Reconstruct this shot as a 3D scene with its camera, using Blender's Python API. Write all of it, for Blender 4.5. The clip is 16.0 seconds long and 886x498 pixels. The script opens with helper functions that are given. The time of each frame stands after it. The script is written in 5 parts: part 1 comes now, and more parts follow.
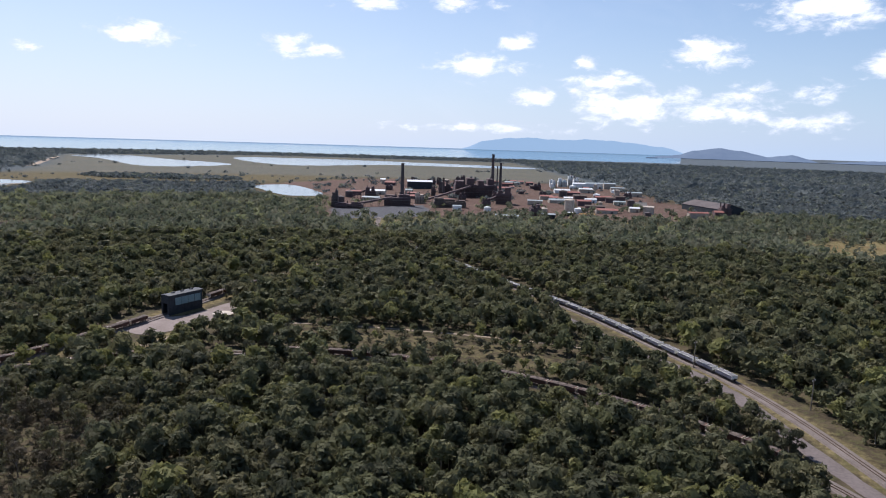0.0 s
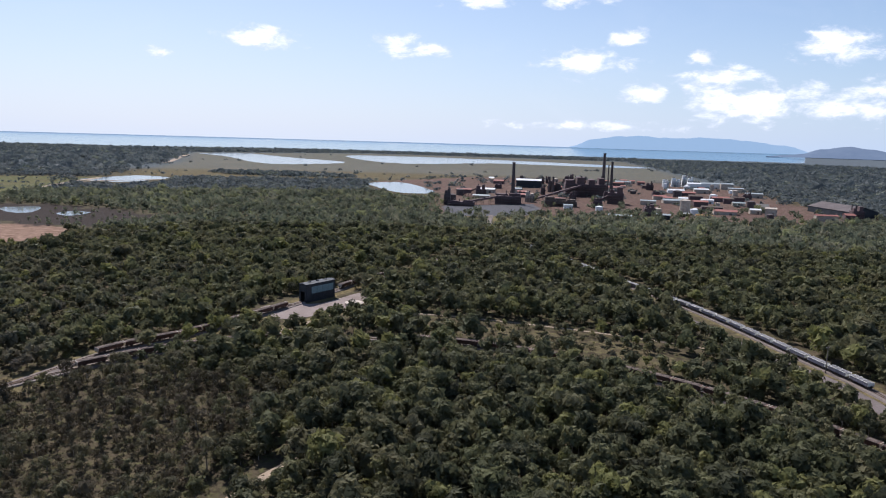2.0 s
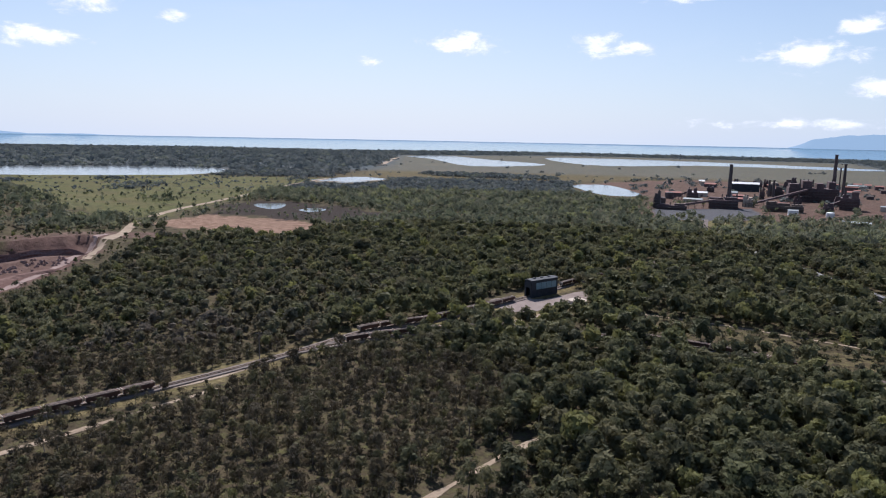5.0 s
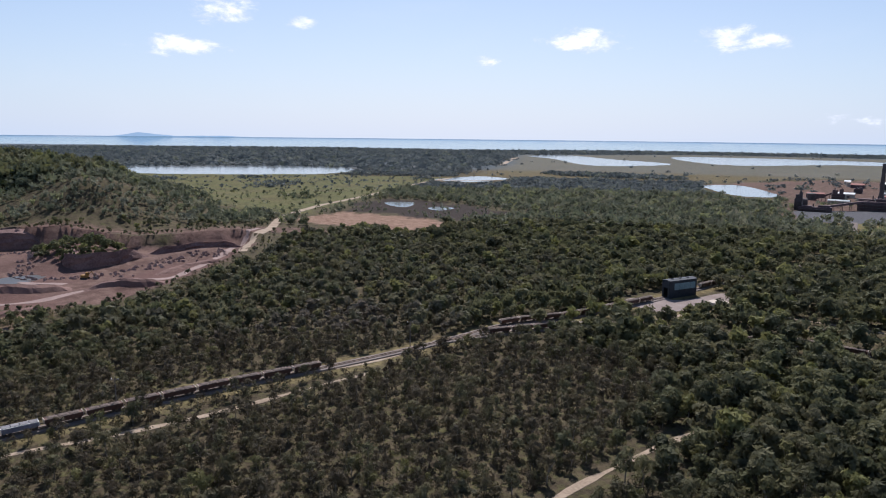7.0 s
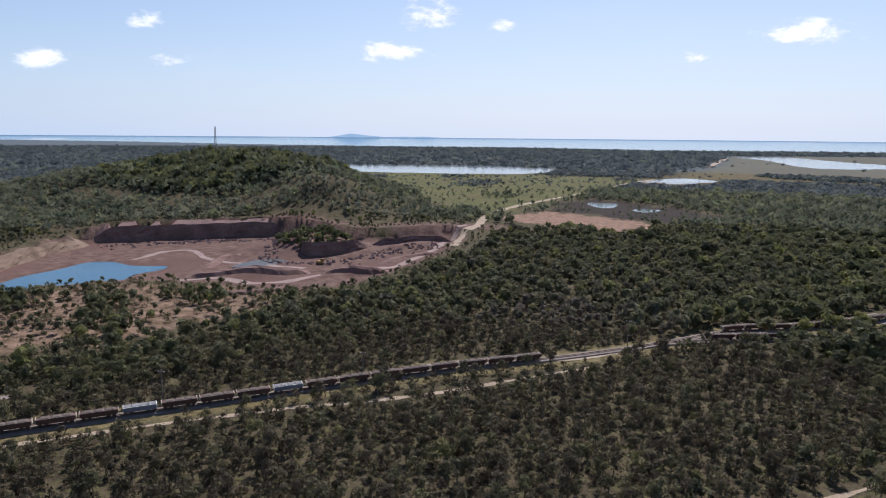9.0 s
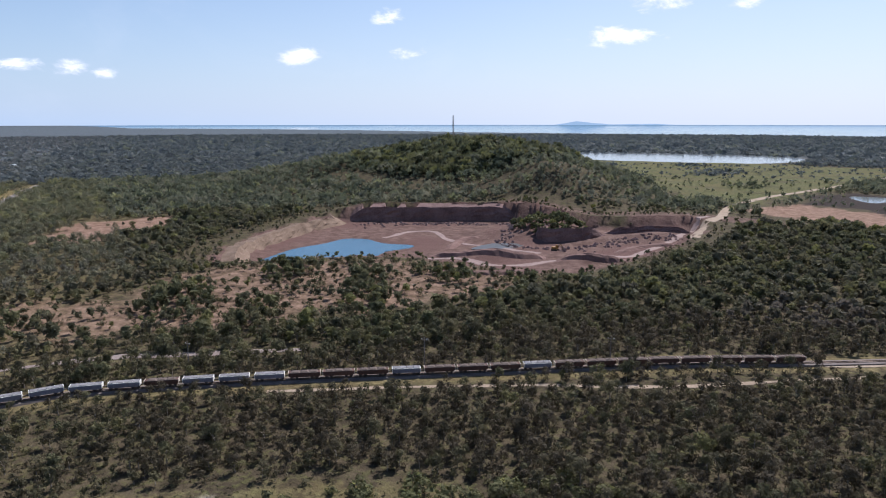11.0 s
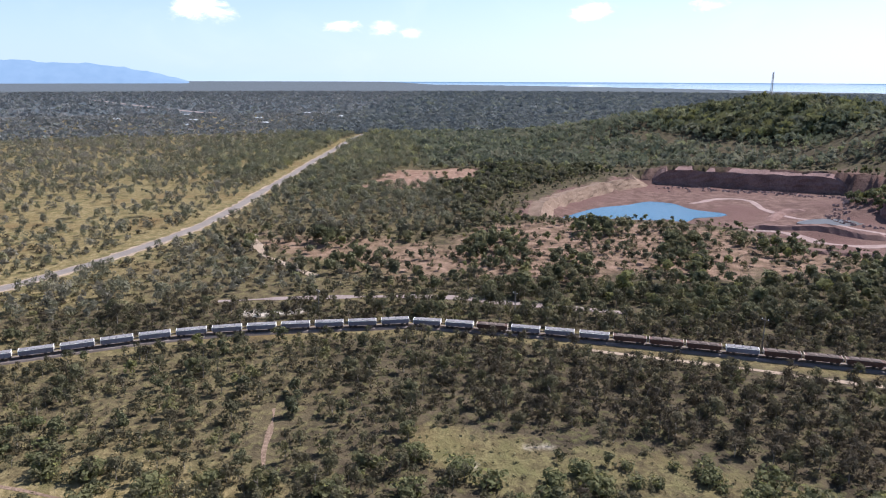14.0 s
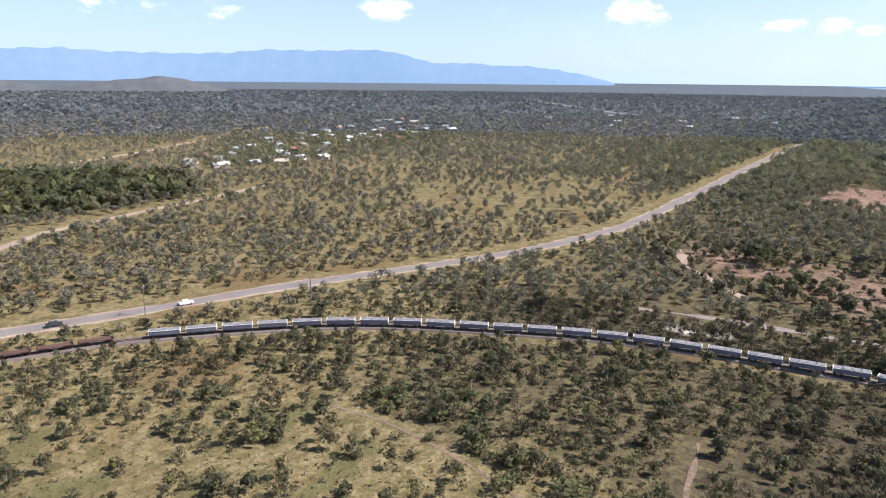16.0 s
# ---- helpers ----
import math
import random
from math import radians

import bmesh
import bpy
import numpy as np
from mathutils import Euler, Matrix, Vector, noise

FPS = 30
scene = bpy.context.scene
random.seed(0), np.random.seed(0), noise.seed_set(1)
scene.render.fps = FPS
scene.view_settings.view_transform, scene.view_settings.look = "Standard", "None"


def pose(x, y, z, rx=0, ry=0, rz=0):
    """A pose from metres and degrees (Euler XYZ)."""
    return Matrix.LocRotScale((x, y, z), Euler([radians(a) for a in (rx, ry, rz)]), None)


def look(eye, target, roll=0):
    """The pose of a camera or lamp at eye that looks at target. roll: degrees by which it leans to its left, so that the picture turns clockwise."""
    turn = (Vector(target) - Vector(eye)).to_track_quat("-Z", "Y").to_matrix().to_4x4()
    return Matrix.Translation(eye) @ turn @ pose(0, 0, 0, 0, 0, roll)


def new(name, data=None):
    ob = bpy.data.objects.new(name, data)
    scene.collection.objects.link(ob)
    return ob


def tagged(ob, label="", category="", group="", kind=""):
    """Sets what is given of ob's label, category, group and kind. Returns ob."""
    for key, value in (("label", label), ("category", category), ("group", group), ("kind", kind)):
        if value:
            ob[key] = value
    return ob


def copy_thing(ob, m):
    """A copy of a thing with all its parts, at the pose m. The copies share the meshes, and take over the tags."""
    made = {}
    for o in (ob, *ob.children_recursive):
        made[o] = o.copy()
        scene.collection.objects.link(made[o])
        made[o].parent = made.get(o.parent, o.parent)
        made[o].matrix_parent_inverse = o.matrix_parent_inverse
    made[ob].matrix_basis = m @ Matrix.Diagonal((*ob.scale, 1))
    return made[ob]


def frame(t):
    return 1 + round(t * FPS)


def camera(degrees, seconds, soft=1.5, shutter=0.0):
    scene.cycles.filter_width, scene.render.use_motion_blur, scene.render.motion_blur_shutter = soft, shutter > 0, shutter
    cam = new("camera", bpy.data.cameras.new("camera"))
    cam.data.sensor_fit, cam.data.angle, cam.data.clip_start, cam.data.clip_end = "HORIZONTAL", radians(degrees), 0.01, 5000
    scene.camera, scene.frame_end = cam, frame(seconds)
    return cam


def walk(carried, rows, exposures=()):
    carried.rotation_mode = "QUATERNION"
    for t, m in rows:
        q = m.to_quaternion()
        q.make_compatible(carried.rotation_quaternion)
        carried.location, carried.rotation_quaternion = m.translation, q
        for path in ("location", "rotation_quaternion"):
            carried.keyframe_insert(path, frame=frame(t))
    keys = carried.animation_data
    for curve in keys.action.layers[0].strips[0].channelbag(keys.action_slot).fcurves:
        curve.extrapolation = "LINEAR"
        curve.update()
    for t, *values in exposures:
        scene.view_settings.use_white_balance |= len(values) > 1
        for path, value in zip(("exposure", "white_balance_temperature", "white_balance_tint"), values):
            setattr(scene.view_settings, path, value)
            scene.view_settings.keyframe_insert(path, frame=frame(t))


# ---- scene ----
# camera and its flight
cam = camera(65.1, 16.0, 1.1)
ROWS = [
    (0.0, -4.33, -9.77, 75.31, 81.43, -1.73, 1.08),
    (0.5, -6.17, -12.76, 75.61, 81.3, -1.81, 3.12),
    (1.0, -8.19, -15.55, 75.89, 81.18, -1.82, 5.17),
    (1.5, -10.06, -18.35, 75.84, 81.11, -1.75, 7.26),
    (2.0, -11.87, -21.29, 75.82, 81.05, -1.67, 9.63),
    (2.5, -13.63, -24.39, 75.95, 80.99, -1.57, 12.2),
    (3.0, -15.55, -27.52, 76.04, 80.95, -1.46, 15.68),
    (3.5, -17.28, -30.54, 75.98, 80.93, -1.37, 18.48),
    (4.0, -18.94, -33.55, 76.02, 80.91, -1.27, 20.77),
    (6.5, -25.7, -50.33, 76.17, 80.74, -0.75, 32.72),
    (7.0, -26.54, -53.72, 76.17, 80.7, -0.63, 35.03),
    (7.5, -27.16, -57.23, 76.11, 80.68, -0.55, 37.59),
    (8.0, -27.73, -60.87, 76.01, 80.67, -0.46, 40.6),
    (8.5, -28.84, -64.26, 75.91, 80.64, -0.46, 45.6),
    (9.0, -29.59, -67.04, 75.67, 80.61, -0.47, 50.81),
    (9.5, -30.43, -69.85, 75.43, 80.61, -0.31, 55.88),
    (10.0, -30.73, -72.65, 75.29, 80.61, -0.1, 60.95),
    (12.5, -33.06, -86.79, 74.86, 76.82, -0.07, 78.78),
    (13.0, -34.61, -89.31, 74.75, 76.21, -0.1, 82.62),
    (13.5, -36.27, -91.9, 74.57, 76.18, -0.12, 86.4),
    (14.0, -38.1, -94.86, 74.33, 76.18, -0.18, 91.65),
    (14.5, -40.01, -97.84, 74.06, 76.2, -0.23, 99.03),
    (15.0, -42.01, -100.94, 73.68, 76.23, -0.33, 107.48),
    (15.5, -44.1, -104.43, 73.42, 76.24, -0.5, 116.06),
    (16.0, -46.12, -108.1, 73.07, 76.17, -0.6, 124.64),
]
EXPOSURE = [(0.0, 0.33, 5950, 15), (6.0, 0.28, 5950, 15), (10.0, 0.27, 5900, 15), (13.0, 0.71, 5850, 17), (16.0, 0.84, 6050, 17)]
walk(cam, [(t, pose(x, y, z, rx, ry, rz)) for t, x, y, z, rx, ry, rz in ROWS], EXPOSURE)

# ---- daylight: sun high over the sea, clear sky with fair-weather clouds ----
SUN_AZ, SUN_EL = 34.0, 47.0          # degrees, anticlockwise from +y; above the horizon


def bearing(az, el=0.0):
    a, e = radians(az), radians(el)
    return Vector((-math.sin(a) * math.cos(e), math.cos(a) * math.cos(e), math.sin(e)))


sun = new("sun", bpy.data.lights.new("sun", "SUN"))
sun.data.energy, sun.data.angle, sun.data.color = 5.0, radians(0.55), (1.0, 0.94, 0.86)
sun.matrix_world = look(bearing(SUN_AZ, SUN_EL) * 300, (0, 0, 0))

world = bpy.data.worlds.new("sky")
scene.world = world
world.use_nodes = True
wt = world.node_tree
wt.nodes.clear()


class Graph:
    """Short calls for wiring nodes."""

    def __init__(self, tree):
        self.tree = tree

    def add(self, kind, **settings):
        n = self.tree.nodes.new(kind)
        for k, v in settings.items():
            if k == "blend":
                n.blend_type = v
            elif k == "op":
                n.operation = v
            elif k == "data":
                n.data_type = v
            elif k == "attr":
                n.attribute_name = v
        return n

    def put(self, socket, value):
        if isinstance(value, bpy.types.NodeSocket):
            self.tree.links.new(value, socket)
        else:
            socket.default_value = value

    def math(self, op, a, b=0.0, c=0.0, clamp=False):
        n = self.add("ShaderNodeMath", op=op)
        n.use_clamp = clamp
        for s, v in zip(n.inputs, (a, b, c)):
            self.put(s, v)
        return n.outputs[0]

    def mix(self, fac, a, b, blend="MIX"):
        n = self.add("ShaderNodeMix", data="RGBA", blend=blend)
        self.put(n.inputs[0], fac)
        for s, v in ((n.inputs[6], a), (n.inputs[7], b)):
            self.put(s, (*v, 1.0) if isinstance(v, tuple) else v)
        return n.outputs[2]

    def noise(self, vector, scale, detail=4.0, rough=0.55, warp=0.0):
        n = self.add("ShaderNodeTexNoise")
        self.put(n.inputs["Vector"], vector)
        for k, v in (("Scale", scale), ("Detail", detail), ("Roughness", rough), ("Distortion", warp)):
            n.inputs[k].default_value = v
        return n.outputs["Fac"]

    def smooth(self, value, lo, hi, a=0.0, b=1.0):
        n = self.add("ShaderNodeMapRange")
        n.interpolation_type = "SMOOTHSTEP"
        for s, v in zip(n.inputs, (value, lo, hi, a, b)):
            self.put(s, v)
        return n.outputs[0]


g = Graph(wt)
sky = wt.nodes.new("ShaderNodeTexSky")
sky.sky_type, sky.sun_disc = "NISHITA", False
sky.sun_elevation, sky.sun_rotation = radians(SUN_EL), radians(-SUN_AZ)
sky.air_density, sky.dust_density, sky.ozone_density, sky.altitude = 1.0, 0.4, 2.5, 80
coord = wt.nodes.new("ShaderNodeTexCoord").outputs["Generated"]
xyz = wt.nodes.new("ShaderNodeSeparateXYZ")
g.put(xyz.inputs[0], coord)
az = g.math("MULTIPLY", g.math("ARCTAN2", g.math("MULTIPLY", xyz.outputs[0], -1.0), xyz.outputs[1]), 57.2958)
el = g.math("MULTIPLY", g.math("ARCSINE", xyz.outputs[2]), 57.2958)
# cumulus puffs: bearing, height, half width, half height, thickness (degrees)
CLOUDS = [
    (24.3, 7.4, 3.6, 0.9, 1), (13.6, 7.3, 1.9, 1.1, 1), (10.9, 7.1, 1.9, 0.6, 1), (-1.3, 6.2, 4.2, 1.1, 1),
    (-5.9, 4.0, 3.0, 0.8, 1), (-11.5, 4.9, 3.8, 1.4, 1), (-14.5, 3.4, 6.2, 1.5, 1), (-20.0, 2.9, 4.6, 1.1, 1),
    (-18.9, 7.4, 3.0, 1.4, 1), (-10.2, 6.5, 1.5, 0.8, 1), (-4.8, 8.1, 1.6, 0.8, 1), (-21.9, 4.4, 2.4, 1.0, 0.8),
    (-26.8, 4.4, 2.2, 0.9, 0.9), (-27.0, 2.4, 4.0, 0.9, 0.8), (-26.5, 10.0, 4.5, 1.6, 1), (7.0, 10.7, 3.2, 0.7, 1),
    (0.0, 10.9, 3.0, 0.6, 0.9), (31.3, 5.8, 1.2, 0.5, 0.8), (-2.4, 1.4, 9.0, 0.45, 0.6), (-30.5, 6.6, 1.6, 1.2, 1),
    (55.6, 6.4, 3.2, 0.8, 1), (52.2, 9.2, 2.6, 1.1, 1), (46.6, 8.4, 1.7, 0.6, 0.9), (80.2, 5.0, 2.0, 0.7, 0.9),
    (72.9, 8.0, 1.8, 0.8, 0.9), (71.5, 5.3, 1.4, 0.5, 0.7), (109.8, 5.0, 2.6, 1.2, 1), (99.5, 3.85, 1.5, 0.5, 0.9),
    (96.3, 3.8, 1.3, 0.5, 0.9), (94.2, 3.45, 1.1, 0.45, 0.9), (128.9, 5.3, 2.2, 1.1, 1), (141.4, 4.5, 1.6, 0.7, 0.7),
    (150.0, 5.6, 4.0, 1.0, 0.6), (63.0, 11.5, 4.0, 1.2, 0.9), (20.0, 13.0, 6.0, 1.6, 0.9), (-12.0, 13.5, 7.0, 1.8, 1),
]
best = None
for a, e, w, h, k in CLOUDS:
    dx = g.math("MULTIPLY", g.math("ADD", az, -a), 0.92 / w)
    dy = g.math("MULTIPLY", g.math("ADD", el, -e), 0.88 / h)
    d2 = g.math("MULTIPLY_ADD", dx, dx, g.math("MULTIPLY", dy, dy))
    m = g.math("MULTIPLY", g.math("SUBTRACT", 1.0, g.math("SQRT", d2)), k)
    best = m if best is None else g.math("MAXIMUM", best, m)
stretch = wt.nodes.new("ShaderNodeMapping")
g.put(stretch.inputs["Vector"], coord)
stretch.inputs["Scale"].default_value = (1.0, 1.0, 2.2)
n1 = g.noise(stretch.outputs[0], 26.0, 7.0, 0.62, 0.3)
n2 = g.noise(stretch.outputs[0], 70.0, 5.0, 0.6, 0.0)
body = g.math("ADD", best, g.math("MULTIPLY_ADD", n1, 2.6, -1.35))
cover = g.smooth(body, 0.0, 0.8)
lit = g.smooth(g.math("ADD", g.math("MULTIPLY", body, 0.5), n2), 0.35, 1.0)
veil = g.math("MULTIPLY", g.smooth(g.noise(stretch.outputs[0], 5.0, 5.0, 0.6, 0.6), 0.5, 0.8), 0.10)
colour = g.mix(lit, (7.0, 7.6, 8.6), (11.2, 11.3, 11.4))
glow = g.smooth(g.math("ABSOLUTE", g.math("ADD", az, -SUN_AZ)), 0.0, 95.0, 1.0, 0.0)
pale = g.mix(glow, (4.6, 6.1, 8.0), (7.3, 7.9, 8.7))
low = g.math("POWER", 2.718, g.math("MULTIPLY", g.math("MAXIMUM", el, 0.0), g.math("MULTIPLY_ADD", glow, 0.05, -0.13)))
seen = g.mix(g.math("MULTIPLY", low, 0.93), sky.outputs[0], pale)
seen = g.mix(veil, seen, (8.4, 8.8, 9.4))
seen = g.mix(cover, seen, colour)
bg = wt.nodes.new("ShaderNodeBackground")
g.put(bg.inputs["Color"], seen)
bg.inputs["Strength"].default_value = 0.083
g.put(wt.nodes.new("ShaderNodeOutputWorld").inputs["Surface"], bg.outputs[0])


# ---- materials ----
def material(name, rough=0.9, metal=0.0):
    """A node material: the graph, its shader node and the place in metres."""
    m = bpy.data.materials.new(name)
    m.use_nodes = True
    gr = Graph(m.node_tree)
    sh = m.node_tree.nodes["Principled BSDF"]
    sh.inputs["Roughness"].default_value, sh.inputs["Metallic"].default_value = rough, metal
    sh.inputs["Specular IOR Level"].default_value = 0.25
    where = gr.add("ShaderNodeNewGeometry").outputs["Position"]
    return m, gr, sh, where


def attribute(gr, name):
    return gr.add("ShaderNodeAttribute", attr=name).outputs["Fac"]


def bump(gr, sh, height, depth, strength=0.7):
    b = gr.add("ShaderNodeBump")
    b.inputs["Distance"].default_value, b.inputs["Strength"].default_value = depth, strength
    gr.put(b.inputs["Height"], height)
    gr.put(sh.inputs["Normal"], b.outputs[0])


def plain(name, a, b, scale=1.0, rough=0.85, metal=0.0, deep=0.0, local=False):
    """Two tones of one paint or stone, mixed by grain and by broader stains."""
    m, gr, sh, where = material(name, rough, metal)
    if local:
        where = gr.add("ShaderNodeTexCoord").outputs["Object"]
    fine, broad = gr.noise(where, scale * 4, 6), gr.noise(where, scale * 0.35, 4)
    k = gr.smooth(gr.math("ADD", gr.math("MULTIPLY", fine, 0.5), gr.math("MULTIPLY", broad, 0.5)), 0.3, 0.7)
    tone = gr.mix(k, a, b)
    if local:
        one = gr.add("ShaderNodeObjectInfo").outputs["Random"]
        tone = gr.mix(gr.math("MULTIPLY", one, 0.5), tone, tuple(0.6 * (p + q) / 2 for p, q in zip(a, b)))
    gr.put(sh.inputs["Base Color"], tone)
    if deep:
        bump(gr, sh, fine, deep)
    return m


def ground_material():
    m, gr, sh, where = material("bush_ground", 0.95)
    sh.inputs["Specular IOR Level"].default_value = 0.05
    fine, mid, broad = gr.noise(where, 1.1, 6, 0.65), gr.noise(where, 0.16, 6, 0.6), gr.noise(where, 0.022, 5, 0.55)
    tuft = gr.noise(where, 0.42, 4, 0.7, 0.4)

    def patchy(name, soft=0.5):
        v = gr.math("ADD", attribute(gr, name), gr.math("MULTIPLY", gr.math("ADD", gr.math("MULTIPLY", mid, 0.6), gr.math("MULTIPLY", tuft, 0.4)), 0.9))
        return gr.smooth(v, 0.72, 0.72 + soft)

    litter = gr.mix(gr.smooth(mid, 0.35, 0.65), (0.050, 0.039, 0.026), (0.105, 0.082, 0.052))
    litter = gr.mix(gr.smooth(tuft, 0.45, 0.7), litter, (0.100, 0.096, 0.040))
    dry = gr.mix(gr.smooth(tuft, 0.35, 0.65), (0.150, 0.118, 0.050), (0.285, 0.225, 0.115))
    dry = gr.mix(gr.smooth(mid, 0.45, 0.7), dry, (0.105, 0.094, 0.040))
    dry = gr.mix(gr.smooth(broad, 0.5, 0.72), dry, (0.175, 0.12, 0.055))
    green = gr.mix(gr.smooth(mid, 0.35, 0.65), (0.075, 0.086, 0.030), (0.140, 0.132, 0.056))
    green = gr.mix(gr.smooth(broad, 0.45, 0.65), green, (0.13, 0.115, 0.05))
    bare = gr.mix(gr.smooth(mid, 0.3, 0.7), (0.105, 0.062, 0.052), (0.200, 0.130, 0.106))
    bare = gr.mix(gr.smooth(broad, 0.42, 0.62), bare, (0.145, 0.085, 0.073))
    clay = gr.mix(gr.smooth(mid, 0.3, 0.7), (0.180, 0.105, 0.072), (0.34, 0.225, 0.165))
    clay = gr.mix(gr.smooth(tuft, 0.5, 0.7), clay, (0.15, 0.10, 0.062))
    sand = gr.mix(mid, (0.42, 0.36, 0.29), (0.62, 0.56, 0.48))
    slag = gr.mix(mid, (0.075, 0.078, 0.090), (0.14, 0.135, 0.14))
    mud = gr.mix(mid, (0.022, 0.018, 0.017), (0.055, 0.040, 0.034))
    # distant ground: haze painted into the tones, bluish first, paler towards the rim
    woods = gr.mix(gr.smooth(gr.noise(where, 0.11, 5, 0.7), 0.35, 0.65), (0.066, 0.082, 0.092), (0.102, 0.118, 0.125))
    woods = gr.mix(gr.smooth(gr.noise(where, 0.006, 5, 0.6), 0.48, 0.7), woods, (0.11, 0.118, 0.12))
    hazy_plain = gr.mix(mid, (0.095, 0.115, 0.130), (0.125, 0.145, 0.158))
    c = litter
    for name, tone in (("far", woods), ("edge", hazy_plain), ("dry", dry), ("green", green), ("bare", bare), ("clay", clay), ("sand", sand), ("slag", slag), ("mud", mud)):
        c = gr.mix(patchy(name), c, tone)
    c = gr.mix(gr.smooth(fine, 0.3, 0.75, 0.0, 0.35), c, (0.03, 0.027, 0.015))
    gr.put(sh.inputs["Base Color"], c)
    bump(gr, sh, gr.math("ADD", gr.math("MULTIPLY", tuft, 0.7), gr.math("MULTIPLY", fine, 0.3)), 0.9, 0.9)
    return m


def leaf_material(name, low, high, olive, grey, spray=2.4, share=0.5):
    """Leaves: tone differs tree by tree (stored on the mesh) and by a slow drift over the land."""
    m, gr, sh, where = material(name, 0.75)
    sh.inputs["Specular IOR Level"].default_value = 0.12
    tone = attribute(gr, "tone")
    c = gr.mix(tone, low, high)
    c = gr.mix(gr.smooth(gr.math("ADD", gr.math("MULTIPLY", gr.noise(where, 0.02, 3), 0.7), gr.math("MULTIPLY", tone, 0.3)), 0.45, 0.7), c, olive)
    c = gr.mix(gr.smooth(tone, 0.86, 0.93, 0.0, 0.7), c, tuple(v * k for v, k in zip(high, (1.35, 1.3, 0.9))))
    c = gr.mix(gr.smooth(tone, 0.16, 0.08, 0.0, 0.6), c, tuple(v * 0.7 for v in low))
    c = gr.mix(attribute(gr, "grey"), c, grey)
    c = gr.mix(gr.smooth(gr.noise(where, 1.3, 3), 0.35, 0.75, 0.0, 0.3), c, low)
    gr.put(sh.inputs["Base Color"], c)
    clear = gr.add("ShaderNodeBsdfTranslucent")
    gr.put(clear.inputs["Color"], c)
    both = gr.add("ShaderNodeMixShader")
    both.inputs[0].default_value = 0.36
    gr.put(both.inputs[1], sh.outputs[0])
    gr.put(both.inputs[2], clear.outputs[0])
    # each spray is many small leaves with gaps between
    gap = gr.math("LESS_THAN", gr.noise(where, spray, 2.0, 0.6), 0.5 + 0.12 * (0.5 - share) * 2)
    open_air = gr.add("ShaderNodeBsdfTransparent")
    leafy = gr.add("ShaderNodeMixShader")
    gr.put(leafy.inputs[0], gap)
    gr.put(leafy.inputs[1], both.outputs[0])
    gr.put(leafy.inputs[2], open_air.outputs[0])
    gr.put(m.node_tree.nodes["Material Output"].inputs["Surface"], leafy.outputs[0])
    bump(gr, sh, gr.noise(where, spray * 1.6, 2.0), 0.4, 0.6)
    return m


def water_material(name, deep, rough, ripple, scale=0.5):
    m, gr, sh, where = material(name, rough)
    sh.inputs["Specular IOR Level"].default_value = 0.5
    sh.inputs["IOR"].default_value = 1.33
    gr.put(sh.inputs["Base Color"], gr.mix(gr.noise(where, 0.01, 3), deep, tuple(v * 1.25 for v in deep)))
    bump(gr, sh, gr.noise(where, scale, 4, 0.6), ripple, 0.5)
    return m


M_GROUND = ground_material()
GREENS = ((0.082, 0.087, 0.046), (0.168, 0.176, 0.074), (0.164, 0.150, 0.076), (0.170, 0.142, 0.112))
M_LEAF = leaf_material("gum_leaves", *GREENS, 2.3, 0.80)
M_SCRUB = leaf_material("sparse_grey_leaves", (0.098, 0.098, 0.050), (0.165, 0.168, 0.082), (0.172, 0.152, 0.082), (0.088, 0.070, 0.047), 3.2, 0.6)
M_OPEN = leaf_material("open_savanna_leaves", (0.125, 0.128, 0.075), (0.205, 0.212, 0.118), (0.220, 0.205, 0.120), (0.215, 0.195, 0.150), 1.5, 0.42)
M_LEAFMID = leaf_material("canopy_leaves", *GREENS, 1.4, 0.80)
# leaves further off: haze mixed into the greens, strongest in the last
M_WOODS = leaf_material("distant_haze_tinted_leaves", (0.098, 0.112, 0.068), (0.205, 0.222, 0.128), (0.22, 0.212, 0.138), (0.29, 0.265, 0.22), 0.6, 0.6)
M_FARLEAF = leaf_material("far_haze_tinted_leaves", (0.100, 0.118, 0.120), (0.155, 0.176, 0.168), (0.165, 0.176, 0.165), (0.20, 0.20, 0.19), 0.35, 0.65)
M_BARK = plain("bark", (0.20, 0.16, 0.12), (0.42, 0.37, 0.31), 1.0, 0.9)
M_SEA = water_material("sea_water", (0.035, 0.11, 0.17), 0.10, 0.15, 0.05)
M_LAKE = water_material("salt_water", (0.16, 0.18, 0.19), 0.12, 0.12, 0.3)
M_POOL = water_material("quarry_water", (0.016, 0.075, 0.125), 0.14, 0.06, 0.6)
M_MURK = water_material("muddy_water", (0.075, 0.070, 0.062), 0.3, 0.05, 0.6)
M_SERVICE = plain("dusty_service_road", (0.105, 0.085, 0.078), (0.17, 0.14, 0.128), 0.3, 0.95)
M_ASPHALT = plain("worn_asphalt", (0.15, 0.130, 0.115), (0.225, 0.195, 0.168), 0.3, 0.9)
M_GRAVEL = plain("gravel", (0.17, 0.13, 0.11), (0.27, 0.22, 0.195), 0.35, 0.95)
M_HAUL = plain("pink_dusty_haul_road", (0.20, 0.14, 0.12), (0.32, 0.235, 0.205), 0.3, 0.95)
M_TRACK = plain("sandy_track", (0.21, 0.155, 0.105), (0.37, 0.29, 0.21), 0.3, 0.95)
M_BALLAST = plain("ballast", (0.12, 0.095, 0.082), (0.205, 0.17, 0.148), 0.6, 0.95)
